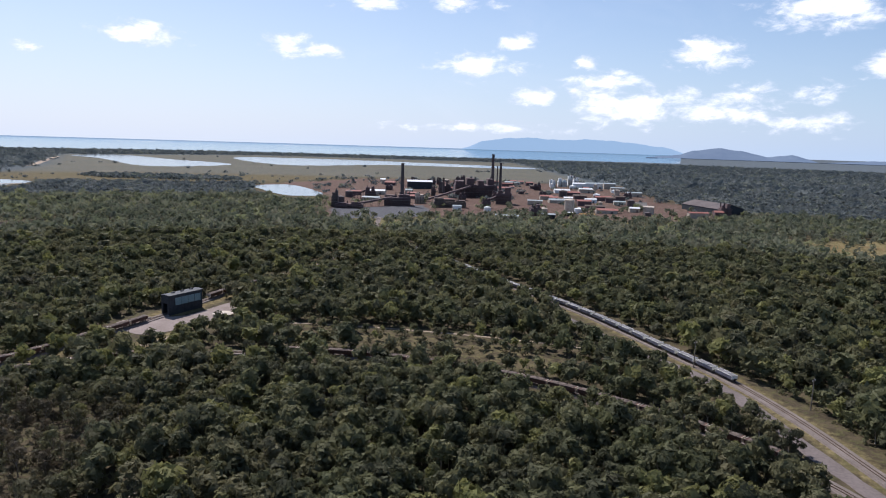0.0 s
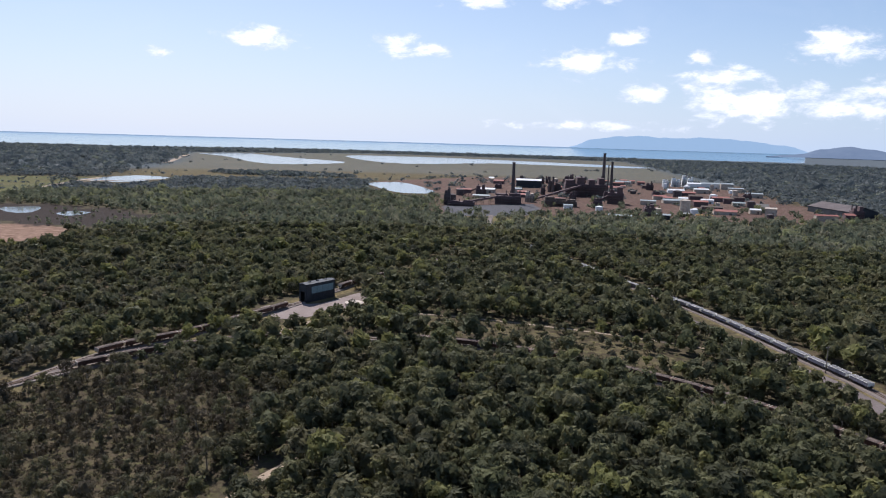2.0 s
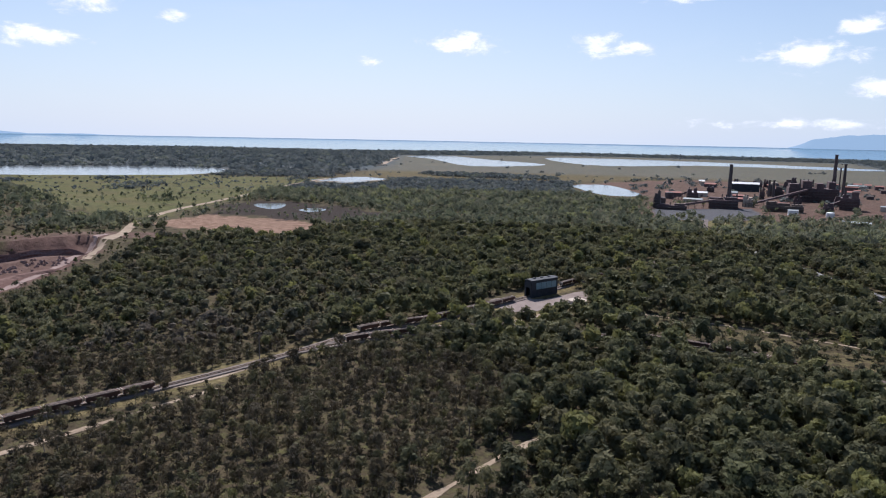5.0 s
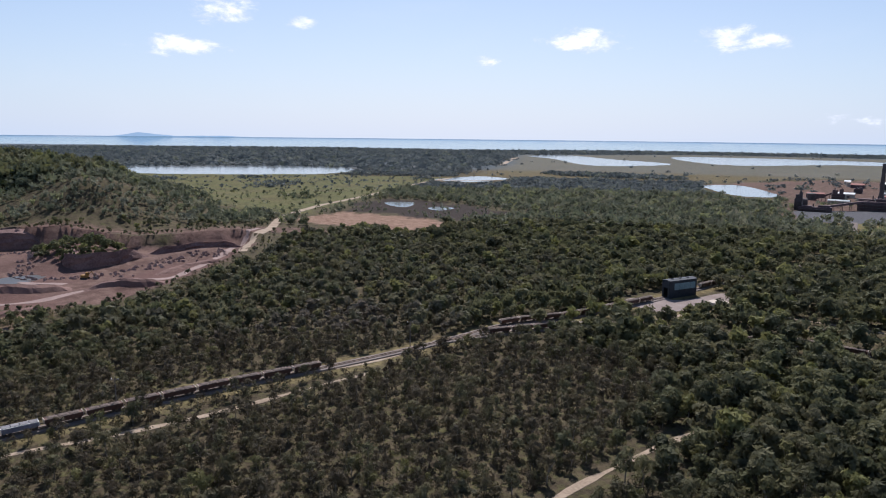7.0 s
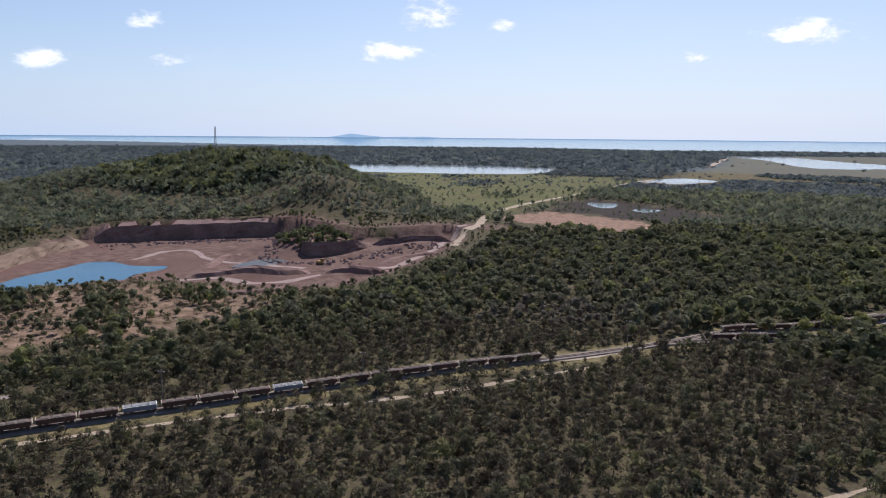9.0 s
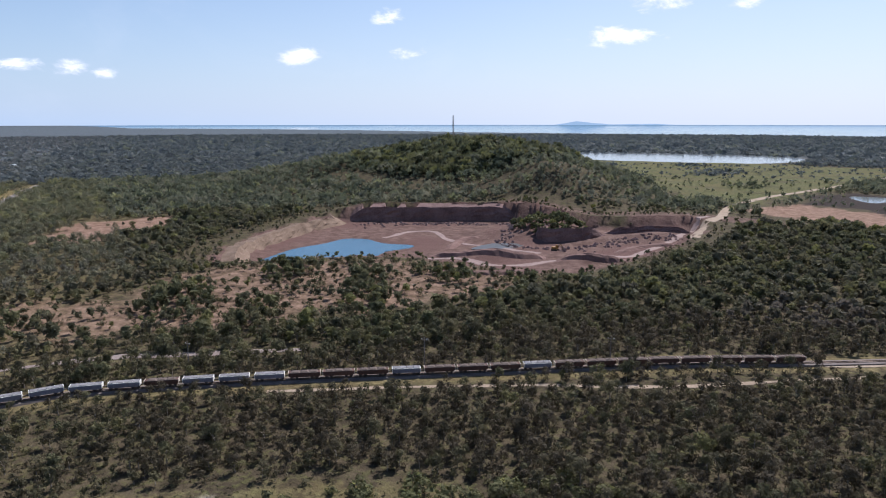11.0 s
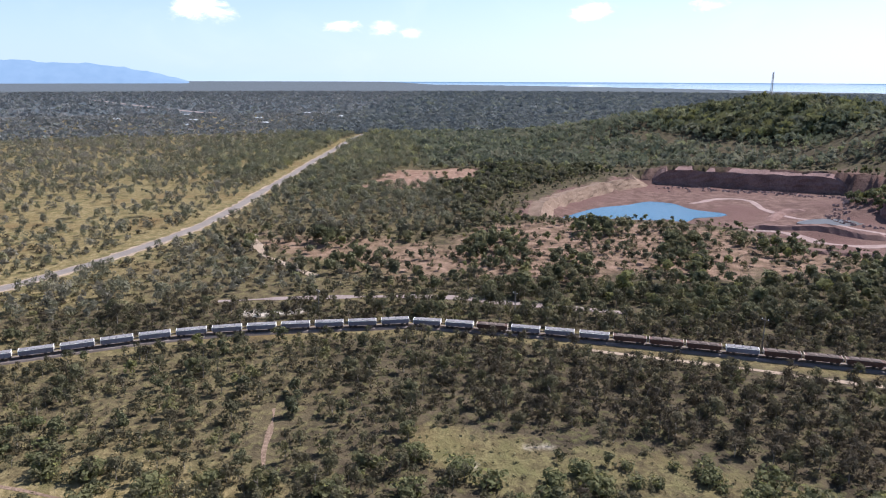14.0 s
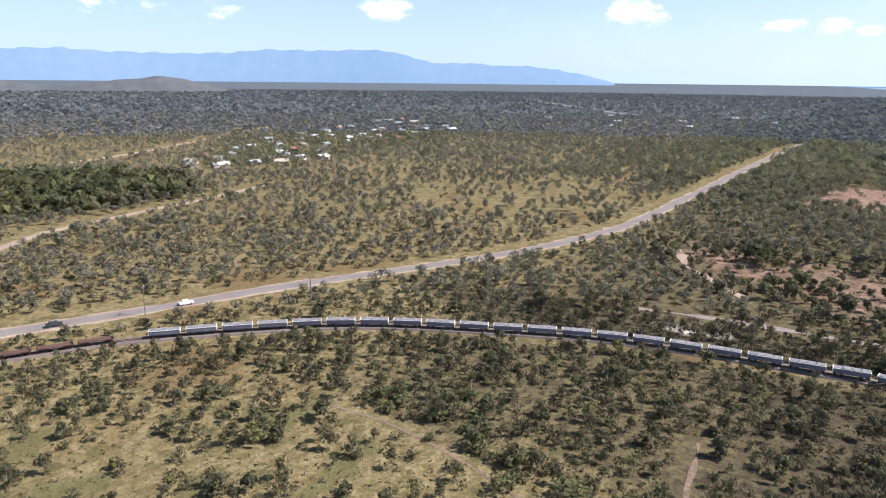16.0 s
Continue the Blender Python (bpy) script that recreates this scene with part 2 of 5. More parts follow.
M_RAIL = plain("rail_steel", (0.10, 0.065, 0.045), (0.20, 0.14, 0.10), 1.0, 0.55, 0.6)
M_COVER = plain("pale_dusty_cover", (0.12, 0.115, 0.125), (0.36, 0.345, 0.33), 0.5, 0.9, 0.0, 0.0, True)
M_WHITE = plain("pale_wagon_paint", (0.15, 0.15, 0.19), (0.29, 0.285, 0.33), 0.6, 0.6, 0.0, 0.0, True)
M_CREAM = plain("cream_frame_paint", (0.62, 0.60, 0.54), (0.80, 0.78, 0.72), 0.8, 0.6)
M_RUST = plain("rusty_wagon_steel", (0.070, 0.038, 0.030), (0.165, 0.088, 0.064), 0.6, 0.75, 0.0, 0.0, True)
M_ORE = plain("ore_dust", (0.080, 0.060, 0.050), (0.155, 0.120, 0.10), 0.8, 0.95)
M_UNDER = plain("bogie_iron", (0.050, 0.042, 0.038), (0.105, 0.085, 0.075), 1.0, 0.7)
M_DARK = plain("dark_steel_sheet", (0.020, 0.024, 0.030), (0.045, 0.050, 0.058), 0.3, 0.6)
M_GLAZE = plain("dusty_translucent_sheet", (0.11, 0.19, 0.21), (0.22, 0.30, 0.31), 0.4, 0.35)
# ore stain, with haze over the works painted in as a paler, greyer tone
M_MAROON = plain("ore_stained_steel_hazed", (0.080, 0.054, 0.058), (0.155, 0.105, 0.100), 0.12, 0.85)
M_BEIGE = plain("beige_sheet", (0.34, 0.28, 0.22), (0.52, 0.45, 0.37), 0.15, 0.8)
M_PALE = plain("white_sheet", (0.62, 0.63, 0.62), (0.80, 0.80, 0.78), 0.15, 0.6)
M_ROOFRED = plain("red_oxide_roof", (0.22, 0.085, 0.065), (0.36, 0.16, 0.13), 0.15, 0.75)
M_ROOFGREY = plain("zinc_roof", (0.26, 0.29, 0.29), (0.42, 0.45, 0.44), 0.12, 0.45)
M_STACK = plain("stack_concrete", (0.065, 0.052, 0.050), (0.14, 0.115, 0.11), 0.15, 0.85)
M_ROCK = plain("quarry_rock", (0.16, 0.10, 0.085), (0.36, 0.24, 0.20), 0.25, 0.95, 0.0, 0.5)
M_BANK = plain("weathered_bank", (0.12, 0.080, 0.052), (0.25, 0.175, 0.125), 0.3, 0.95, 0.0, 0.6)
# quarry rock darkened for faces turned from the sun, shade in the colour
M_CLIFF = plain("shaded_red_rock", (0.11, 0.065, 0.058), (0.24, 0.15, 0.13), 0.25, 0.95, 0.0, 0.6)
M_EARTH = plain("red_earth", (0.13, 0.075, 0.062), (0.23, 0.14, 0.115), 0.3, 0.95, 0.0, 0.3)
M_YELLOW = plain("machine_yellow", (0.22, 0.12, 0.03), (0.34, 0.19, 0.05), 0.5, 0.6)
M_GLASS = plain("dark_window", (0.02, 0.025, 0.03), (0.05, 0.06, 0.07), 0.5, 0.15)
M_POST = plain("weathered_pole", (0.12, 0.10, 0.085), (0.24, 0.21, 0.18), 1.0, 0.9)
M_LATTICE = plain("galvanised_lattice", (0.25, 0.22, 0.21), (0.42, 0.36, 0.34), 0.5, 0.6)


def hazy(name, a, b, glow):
    """Far land behind kilometres of bright air: a plain backdrop, its haze painted in as emission."""
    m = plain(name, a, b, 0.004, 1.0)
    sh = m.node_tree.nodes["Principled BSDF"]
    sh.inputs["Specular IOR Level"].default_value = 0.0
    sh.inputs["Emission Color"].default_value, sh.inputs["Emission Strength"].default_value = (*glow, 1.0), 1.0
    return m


# last colour of each is the glow that stands for haze
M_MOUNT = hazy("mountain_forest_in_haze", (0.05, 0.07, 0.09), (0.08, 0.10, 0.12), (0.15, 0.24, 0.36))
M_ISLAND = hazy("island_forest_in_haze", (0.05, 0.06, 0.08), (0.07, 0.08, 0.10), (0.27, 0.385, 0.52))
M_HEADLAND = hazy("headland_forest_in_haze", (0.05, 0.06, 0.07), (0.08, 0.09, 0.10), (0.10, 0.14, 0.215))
M_KNOLL = hazy("knoll_forest_in_haze", (0.07, 0.075, 0.07), (0.11, 0.11, 0.10), (0.022, 0.028, 0.045))


# ---- the lie of the land ----
CENTRE, EYE_Z, NEAR_R, REACH = np.array([-25.0, -60.0]), 75.0, 1800.0, 2800.0
RIM = 15300.0


def fold(p):
    """The plain beyond 1.8 km is drawn in towards the eye's line of sight, so that the horizon lies at the rim of the sheet."""
    p = np.asarray(p, float)
    d = p - np.array([*CENTRE, EYE_Z])
    r = np.hypot(d[..., 0], d[..., 1])
    r2 = np.where(r < NEAR_R, r, NEAR_R + REACH * (1 - np.exp(-(np.maximum(r, NEAR_R) - NEAR_R) / REACH)))
    s = np.where(r < NEAR_R, 1.0, r2 / np.maximum(r, 1))
    return np.array([*CENTRE, EYE_Z]) + d * s[..., None]


def ease(v, lo, hi):
    t = np.clip((np.asarray(v, float) - lo) / (hi - lo), 0, 1)
    return t * t * (3 - 2 * t)


def lump(x, y, size, seed=0):
    """Cheap smooth noise, -1 to 1."""
    rng = np.random.RandomState(seed)
    out = 0
    for k in range(7):
        a, f, ph = rng.uniform(0, 6.28), rng.uniform(0.6, 1.9) * 6.28 / size, rng.uniform(0, 6.28)
        out = out + np.sin((x * np.cos(a) + y * np.sin(a)) * f + ph)
    return out / 4.0


def line_distance(x, y, line, reach=150.0):
    """Distance to a line; past the reach only a large number."""
    x, y = np.asarray(x, float), np.asarray(y, float)
    xs, ys = [q[0] for q in line], [q[1] for q in line]
    near = (x > min(xs) - reach) & (x < max(xs) + reach) & (y > min(ys) - reach) & (y < max(ys) + reach)
    if not near.all():
        out = np.full(x.shape, 1e9)
        if near.any():
            out[near] = line_distance(x[near], y[near], line, 1e9)
        return out
    best = np.full(np.shape(x), 1e9)
    for (ax, ay), (bx, by) in zip(line, line[1:]):
        dx, dy = bx - ax, by - ay
        t = np.clip(((x - ax) * dx + (y - ay) * dy) / (dx * dx + dy * dy + 1e-9), 0, 1)
        best = np.minimum(best, np.hypot(x - ax - t * dx, y - ay - t * dy))
    return best


def inside(x, y, poly):
    """How far inside an outline (negative outside), in metres."""
    x, y = np.asarray(x, float), np.asarray(y, float)
    xs, ys = [q[0] for q in poly], [q[1] for q in poly]
    near = (x > min(xs) - 150) & (x < max(xs) + 150) & (y > min(ys) - 150) & (y < max(ys) + 150)
    if not near.all():
        out = np.full(x.shape, -1e9)
        if near.any():
            out[near] = inside(x[near], y[near], poly)
        return out
    hit = np.zeros(np.shape(x), bool)
    closed = list(poly) + [poly[0]]
    for (ax, ay), (bx, by) in zip(closed, closed[1:]):
        cross = (ay > y) != (by > y)
        hit ^= cross & (x < (bx - ax) * (y - ay) / (by - ay + 1e-12) + ax)
    return np.where(hit, 1, -1) * line_distance(x, y, closed)


def curve(points, step=4.0):
    """A smooth line through a few points (Catmull-Rom), evenly stepped."""
    p = [Vector((a, b)) for a, b in points]
    p = [p[0] * 2 - p[1]] + p + [p[-1] * 2 - p[-2]]
    out = []
    for a, b, c, d in zip(p, p[1:], p[2:], p[3:]):
        n = max(2, int((c - b).length / step))
        for k in range(n):
            t = k / n
            out.append(0.5 * (2 * b + (c - a) * t + (2 * a - 5 * b + 4 * c - d) * t * t + (3 * b - a - 3 * c + d) * t ** 3))
    out.append(p[-2])
    return [(v.x, v.y) for v in out]


def curved_outline(points, step=6.0):
    q = curve([points[-1], *points, points[0], points[1]], step)
    a = min(range(len(q)), key=lambda i: math.dist(q[i], points[0]))
    b = min(range(a + 3, len(q)), key=lambda i: math.dist(q[i], points[0]) + (0 if i > a + 5 else 1e3))
    return q[a:b]


# lines
RAIL_WEST = curve([(-92, -315), (-121, -299), (-151, -282), (-191, -245), (-215, -204), (-230, -168), (-238, -122), (-239, -107), (-230, -59), (-214, 3), (-198, 62), (-182, 108), (-170, 150), (-162, 186), (-147, 212), (-136, 244), (-124, 281), (-110, 330), (-90, 380), (-80, 470)])
RAIL_MIDDLE = curve([(-171, 149), (-156, 176), (-138, 198), (-110, 217), (-80, 226), (-44, 226), (-23, 222), (-2, 215), (20, 205), (46, 187), (71, 164), (84, 143), (92, 116)])
RAIL_EAST = curve([(102, 110), (99, 146), (96, 180), (90, 211), (80, 240), (66, 280), (52, 313), (27, 361), (-5, 427), (-40, 500), (-70, 590), (-80, 690)])
ROAD_EAST = curve([(97, 110), (92, 140), (89, 165), (87, 190), (82, 215), (72, 236), (60, 262), (46, 297)])
HIGHWAY = curve([(-60, -352), (-129, -320), (-157, -309), (-209, -290), (-270, -262), (-317, -244), (-365, -233), (-419, -228), (-500, -229), (-656, -231), (-860, -233), (-990, -231)])
HIGHWAY_FAR = curve([(-1500, -600), (-1750, -830), (-2400, -1360)], 60)
SIDE_ROAD = curve([(-120, -395), (-177, -429), (-211, -448), (-263, -457), (-326, -467), (-370, -480)])
BACK_ROAD = curve([(-200, -640), (-289, -685), (-351, -706), (-413, -723), (-547, -795), (-800, -930)], 10)
TRACK_RAIL = curve([(-204, 66), (-198, 78), (-190, 92), (-176, 118), (-170, 158), (-164, 176), (-146, 190), (-128, 210), (-112, 240), (-104, 268)])
TRACK_INNER = curve([(-222, -58), (-213, -27), (-210, -17), (-205, -3), (-199, 15), (-189, 37), (-181, 59), (-175, 85), (-168, 112)])
TRACK_SAND = curve([(-86, 62), (-84, 78), (-80, 94), (-75, 112), (-68, 132)])
TRACK_CLEARING = curve([(-104, 265), (-75, 269), (-46, 268), (-4, 262), (40, 251), (64, 241)])
TRACK_GRASS = curve([(-152, -212), (-153, -197), (-151, -181), (-148, -169), (-144, -157), (-136, -143)])
TRACK_SCRUB = curve([(-184, -138), (-180, -137), (-173, -136), (-165, -135), (-158, -133)], 2)
QUARRY_ROAD = curve([(-388, 235), (-420, 268), (-455, 318), (-480, 345), (-512, 384), (-560, 475), (-605, 600), (-648, 718), (-700, 850), (-741, 990)], 8)
TRAIL_WEST = curve([(-262, -178), (-267, -150), (-270, -104), (-264, -77), (-255, -40)])

DAM_LINE = curve([(-956, 1535), (-1296, 2239)], 60)
LAGOON_TRACK = curve([(-575, 692), (-621, 728), (-669, 788), (-701, 864), (-689, 936), (-636, 1009)], 8)
CLAY_TRACK = curve([(-366, -197), (-328, -181), (-312, -168), (-294, -151)], 5)

# outlines
PIT = curved_outline([(-440, -62), (-540, -5), (-592, 60), (-545, 178), (-505, 195), (-468, 215), (-450, 285), (-408, 262), (-345, 160), (-330, 95), (-402, 30), (-415, -45)])
POOL = curved_outline([(-430, -46), (-447, -36), (-480, -10), (-494, 14), (-508, 32), (-500, 46), (-480, 52), (-466, 68), (-456, 62), (-450, 44), (-438, 36), (-441, 18), (-427, 2), (-431, -22), (-424, -36)], 5)
PUDDLE = curved_outline([(-432, 96), (-446, 118), (-436, 136), (-424, 120)], 5)
BARE_PATCH = [(-515, -172), (-618, -145), (-625, -76), (-535, -92)]
ORANGE = [(-368, -205), (-306, -168), (-290, -100), (-285, -10), (-296, 60), (-350, 120), (-400, 30), (-415, -60), (-360, -110)]
FIELDS = [(-577, 357), (-500, 400), (-548, 520), (-640, 720), (-745, 1010), (-1010, 905), (-1300, 660), (-900, 520)]
PINK_FLAT = [(-492, 380), (-505, 455), (-420, 470), (-355, 455), (-358, 375), (-431, 366)]
MARSH = [(-362, 458), (-500, 462), (-565, 530), (-560, 590), (-470, 600), (-340, 560)]
SALT_PLAIN = [(-1450, 2500), (-900, 3300), (300, 3300), (330, 1520), (-200, 1450), (-310, 1180), (-640, 1070), (-760, 1010), (-1010, 1650)]
WORKS = [(-150, 668), (-20, 708), (60, 760), (110, 715), (215, 730), (335, 780), (362, 860), (320, 1010), (340, 1500), (-200, 1450), (-340, 1140), (-190, 950), (-165, 780)]
SLAG = [(-148, 777), (-42, 846), (-26, 735), (-60, 690), (-125, 676)]
EAST_GRASS = [(275, 600), (480, 640), (520, 480), (290, 490)]
WORKS_GRASS = [(-90, 600), (60, 655), (250, 690), (230, 735), (100, 715), (-20, 705), (-150, 665)]
CLEARING = [(-66, 262), (-66, 240), (-30, 236), (0, 227), (36, 208), (50, 222), (30, 243), (0, 256), (-30, 262)]
MEADOW = [(-178, -106), (-177, -81), (-173, -62), (-165, -46), (-154, -20), (-142, -28), (-150, -88), (-158, -100), (-168, -106)]
SOUTH_MEADOW = [(-150, -215), (-152, -160), (-130, -130), (-40, -160), (-40, -330), (-110, -280)]
SAVANNA = [(-303, -365), (-455, -410), (-560, -291), (-480, -250), (-345, -250)]
GREEN_BELT = [(-190, -478), (-309, -474), (-352, -540), (-300, -640), (-170, -640)]
VILLAGE = [(-378, -610), (-434, -533), (-690, -570), (-960, -690), (-1095, -945), (-560, -730)]
YARD = [(-142, 262), (-130, 292), (-116, 312), (-104, 290), (-100, 276), (-113, 252), (-122, 240)]
POND_WORKS = curved_outline([(-335, 1123), (-290, 1176), (-239, 1097), (-189, 978), (-223, 935), (-272, 995)], 15)
LAKE_A = curved_outline([(-1361, 2439), (-1290, 2660), (-972, 2338), (-665, 2051), (-702, 1800), (-822, 1770), (-1126, 2187)], 40)
LAKE_B = curved_outline([(-891, 2816), (-500, 2956), (249, 2627), (229, 2422), (-214, 2424), (-525, 2105)], 40)
LAKE_C = curved_outline([(-1560, 690), (-1379, 993), (-1130, 1148), (-1000, 915), (-1287, 670)], 40)
LAGOON = curved_outline([(-747, 943), (-733, 1079), (-647, 1044), (-659, 925)], 15)
MARSH_POND = curved_outline([(-545, 562), (-512, 590), (-480, 532), (-505, 528)], 8)


def height(x, y):
    """Hill, quarry and the slight roll of the plain."""
    z = 0.35 * lump(x, y, 120, 3) * ease(np.hypot(x + 25, y + 60), 150, 400)
    for cx, cy, top, sx, sy in ((-835, 268, 47, 140, 135), (-885, 95, 17, 120, 95), (-605, 262, 25, 52, 50), (-690, 300, 22, 80, 90)):
        bulge = top * np.exp(-((x - cx) / sx) ** 2 - ((y - cy) / sy) ** 2)
        z = z + bulge * (1 + 0.09 * lump(x, y, 70, 8))
    near = (np.abs(x + 450) < 320) & (np.abs(y - 80) < 360)
    if np.any(near):
        xs, ys = x[near], y[near]
        d = inside(xs, ys, PIT) + 3.0 * lump(xs, ys, 26, 5)
        back = ease(-xs, 400, 520) * ease(ys, 20, 80)
        wide = 16 - 11 * back
        rim = (0.6 + 1.9 * back) * np.exp(-(d / 22.0) ** 2) * (d < 0) + 6.0 * np.exp(-np.clip(-d, 0, 99) / 30) * back * (d < 0)
        floor = -6.0 + 0.5 * lump(xs, ys, 30, 9)
        for cx, cy, wx, wy, up in ((-402, 92, 9, 34, 3.2), (-372, 150, 7, 22, 3.0), (-468, 172, 34, 30, 10.5), (-428, 230, 12, 30, 4.0), (-480, 130, 16, 18, 2.2)):
            floor = floor + up * np.exp(-((xs - cx) / wx) ** 2 - ((ys - cy) / wy) ** 2)
        pool = inside(xs, ys, POOL)
        floor = floor - 1.6 * ease(pool, -5, 4)
        k = ease(d, 0, 1) * 0 + ease(d, -1.0, wide)
        z[near] = (z[near] + rim) * (1 - k) + floor * k
    return z


def mesh_object(name, verts, faces, mat, parent=None, smooth=False):
    me = bpy.data.meshes.new(name)
    me.from_pydata([tuple(v) for v in verts], [], faces)
    me.materials.append(mat)
    if smooth:
        me.polygons.foreach_set("use_smooth", [True] * len(me.polygons))
    ob = new(name, me)
    ob.parent = parent
    return ob


def fast_mesh(name, verts, loops, sides, mat, floats=(), smooth=False):
    """A big mesh straight from arrays: corners, corner indices, sides of each face."""
    me = bpy.data.meshes.new(name)
    n = len(loops) // sides
    me.vertices.add(len(verts))
    me.vertices.foreach_set("co", np.asarray(verts, np.float32).ravel())
    me.loops.add(len(loops))
    me.loops.foreach_set("vertex_index", np.asarray(loops, np.int32))
    me.polygons.add(n)
    me.polygons.foreach_set("loop_start", np.arange(0, n * sides, sides, dtype=np.int32))
    if smooth:
        me.polygons.foreach_set("use_smooth", np.ones(n, bool))
    for key, where, values in floats:
        me.attributes.new(key, "FLOAT", where).data.foreach_set("value", np.asarray(values, np.float32))
    me.materials.append(mat)
    me.update(calc_edges=True)
    me.validate()
    return new(name, me)


def shore(lon):
    """Distance of the coast by bearing."""
    return np.interp(lon, [-18, 0, 18, 34, 55, 67, 80, 93, 97], [4800, 4340, 4130, 3720, 4400, 5000, 6800, 8800, 15300])


def build_ground():
    fine = np.arange(-38, 162, 0.36)
    rough = np.arange(162, 322, 2.0)
    az = np.radians(np.concatenate([fine, rough]))
    rings = [0.0, 20.0]
    while rings[-1] < RIM:
        r = rings[-1]
        rings.append(r + (4.2 if 370 < r < 660 else max(5.0, r * 0.0135)) if r < 1500 else r * 1.035)
    rings = np.array(rings[:-1] + [RIM])
    rr, aa = np.meshgrid(rings, az, indexing="ij")
    x, y = CENTRE[0] - np.sin(aa) * rr, CENTRE[1] + np.cos(aa) * rr
    x, y, r = x.ravel(), y.ravel(), rr.ravel()
    z = height(x, y)
    lon = np.degrees(aa.ravel())
    coast = shore(lon) + 40 * lump(x, y, 900, 21)
    sea = ease(r, coast, coast + 60) * (lon < 97) * (lon > -17.5)
    seaward = ease(lon, 92, 97)
    for outline, drop in ((LAKE_A, 3), (LAKE_B, 3), (LAKE_C, 1.5), (LAGOON, 1), (POND_WORKS, 1), (MARSH_POND, 0.8), (PUDDLE, 0.0)):
        z = z - drop * ease(inside(x, y, outline), -3, 12)
    z = z - 6 * sea
    w = lambda poly, soft=14, rag=8: ease(inside(x, y, poly) + rag * lump(x, y, 45, 12) + 0.5 * rag * lump(x, y, 14, 13), -soft, soft)
    dist = np.hypot(x + 25, y + 60)
    scrub = ease(x, -250, -215) * ease(-y, -110, 100)
    dry = np.clip(0.45 * scrub * ease(-y, 60, 150) + 0.62 * w(SOUTH_MEADOW, 25) + 0.45 * ease(-x, 235, 262) * ease(-y, 40, 130) * (dist < 900) + 0.9 * w(SAVANNA, 30) + 0.72 * ease(-y, 190, 300) * (dist < 1500)
                  + w(EAST_GRASS, 25) + 0.8 * w(WORKS_GRASS, 25) + 0.42 * w(CLEARING, 6, 3) + 0.5 * w(MEADOW, 6, 4) + 0.48 * w(SALT_PLAIN, 60) + 0.3 * w(WORKS, 25, 14) + 0.5 * w(VILLAGE, 40), 0, 1)
    for ln, wide in ((RAIL_WEST, 13), (HIGHWAY, 22), (RAIL_EAST, 9), (TRACK_RAIL, 9)):
        dry = np.maximum(dry, 0.6 * ease(-line_distance(x, y, ln), -wide, -wide * 0.4))
    green = np.clip((0.68 + 0.16 * lump(x, y, 90, 81)) * w(FIELDS, 30, 20) + 0.4 * w(MEADOW, 8, 5) + 0.14 * scrub * ease(-y, 40, 120) + 0.3 * ease(-x, 225, 245) * ease(-y, 0, 90) * (dist < 800) + 0.5 * w(WORKS_GRASS, 20) + 0.45 * w(SOUTH_MEADOW) * (lump(x, y, 38, 31) > 0.2), 0, 1)
    lane = line_distance(x, y, QUARRY_ROAD)
    bare = np.clip(w(PIT, 12, 5) + 0.6 * w(WORKS, 25, 14)
                   + 0.6 * ease(-line_distance(x, y, [(-560, 190), (-500, 225), (-470, 300), (-430, 330)]), -40, -8)
                   + 0.3 * ease(-line_distance(x, y, [(-700, 150), (-640, 215), (-600, 300)]), -20, -6) + 0.22 * w(SALT_PLAIN, 60), 0, 1)
    sand = np.clip(0.5 * ease(-line_distance(x, y, [(-168, -80), (-167, -72)]), -4, -1) + 0.45 * ease(-line_distance(x, y, [(-161, -94), (-160, -92)]), -4, -1) + 0.9 * ease(-line_distance(x, y, [(-250, -165), (-252, -148)]), -5, -1) + 0.5 * w(LAKE_A, 60, 10) + 0.5 * w(LAKE_B, 60, 10) + 0.4 * ease(-np.abs(r - coast), -90, -30) * (1 - seaward), 0, 1)
    clay = np.clip(0.56 * w(ORANGE, 18, 16) * (1 - w(PIT, 12, 5)) + 0.95 * w(BARE_PATCH, 12, 10) + 0.85 * w(PINK_FLAT, 12, 10) + 0.2 * w(CLEARING, 6, 3), 0, 1)
    # far and edge: where the painted haze tones take over the ground
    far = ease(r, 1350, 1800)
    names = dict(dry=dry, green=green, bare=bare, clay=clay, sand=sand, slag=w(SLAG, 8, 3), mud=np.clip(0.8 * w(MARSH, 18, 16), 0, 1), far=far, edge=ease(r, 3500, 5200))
    p = fold(np.stack([x, y, z], 1))
    nr, na = rr.shape
    i = np.arange(nr - 1)[:, None] * na
    j = np.arange(na)[None, :]
    k = (j + 1) % na
    quads = np.stack([i + j, i + na + j, i + na + k, i + k], -1)[:, :, ::-1].reshape(-1)
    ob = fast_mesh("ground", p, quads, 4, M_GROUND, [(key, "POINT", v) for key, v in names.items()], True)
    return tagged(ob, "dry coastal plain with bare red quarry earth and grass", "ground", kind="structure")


build_ground()


def sheet(name, outline, z, mat, label, category):
    """A flat sheet of water inside an outline."""
    bm = bmesh.new()
    pts = fold(np.array([(x, y, z) for x, y in outline]))
    f = bm.faces.new([bm.verts.new(p) for p in pts])
    bmesh.ops.triangulate(bm, faces=[f])
    bm.normal_update()
    if sum(f.normal.z for f in bm.faces) < 0:
        bmesh.ops.reverse_faces(bm, faces=bm.faces[:])
    me = bpy.data.meshes.new(name)
    bm.to_mesh(me)
    bm.free()
    me.materials.append(mat)
    return tagged(new(name, me), label, category, kind="structure")


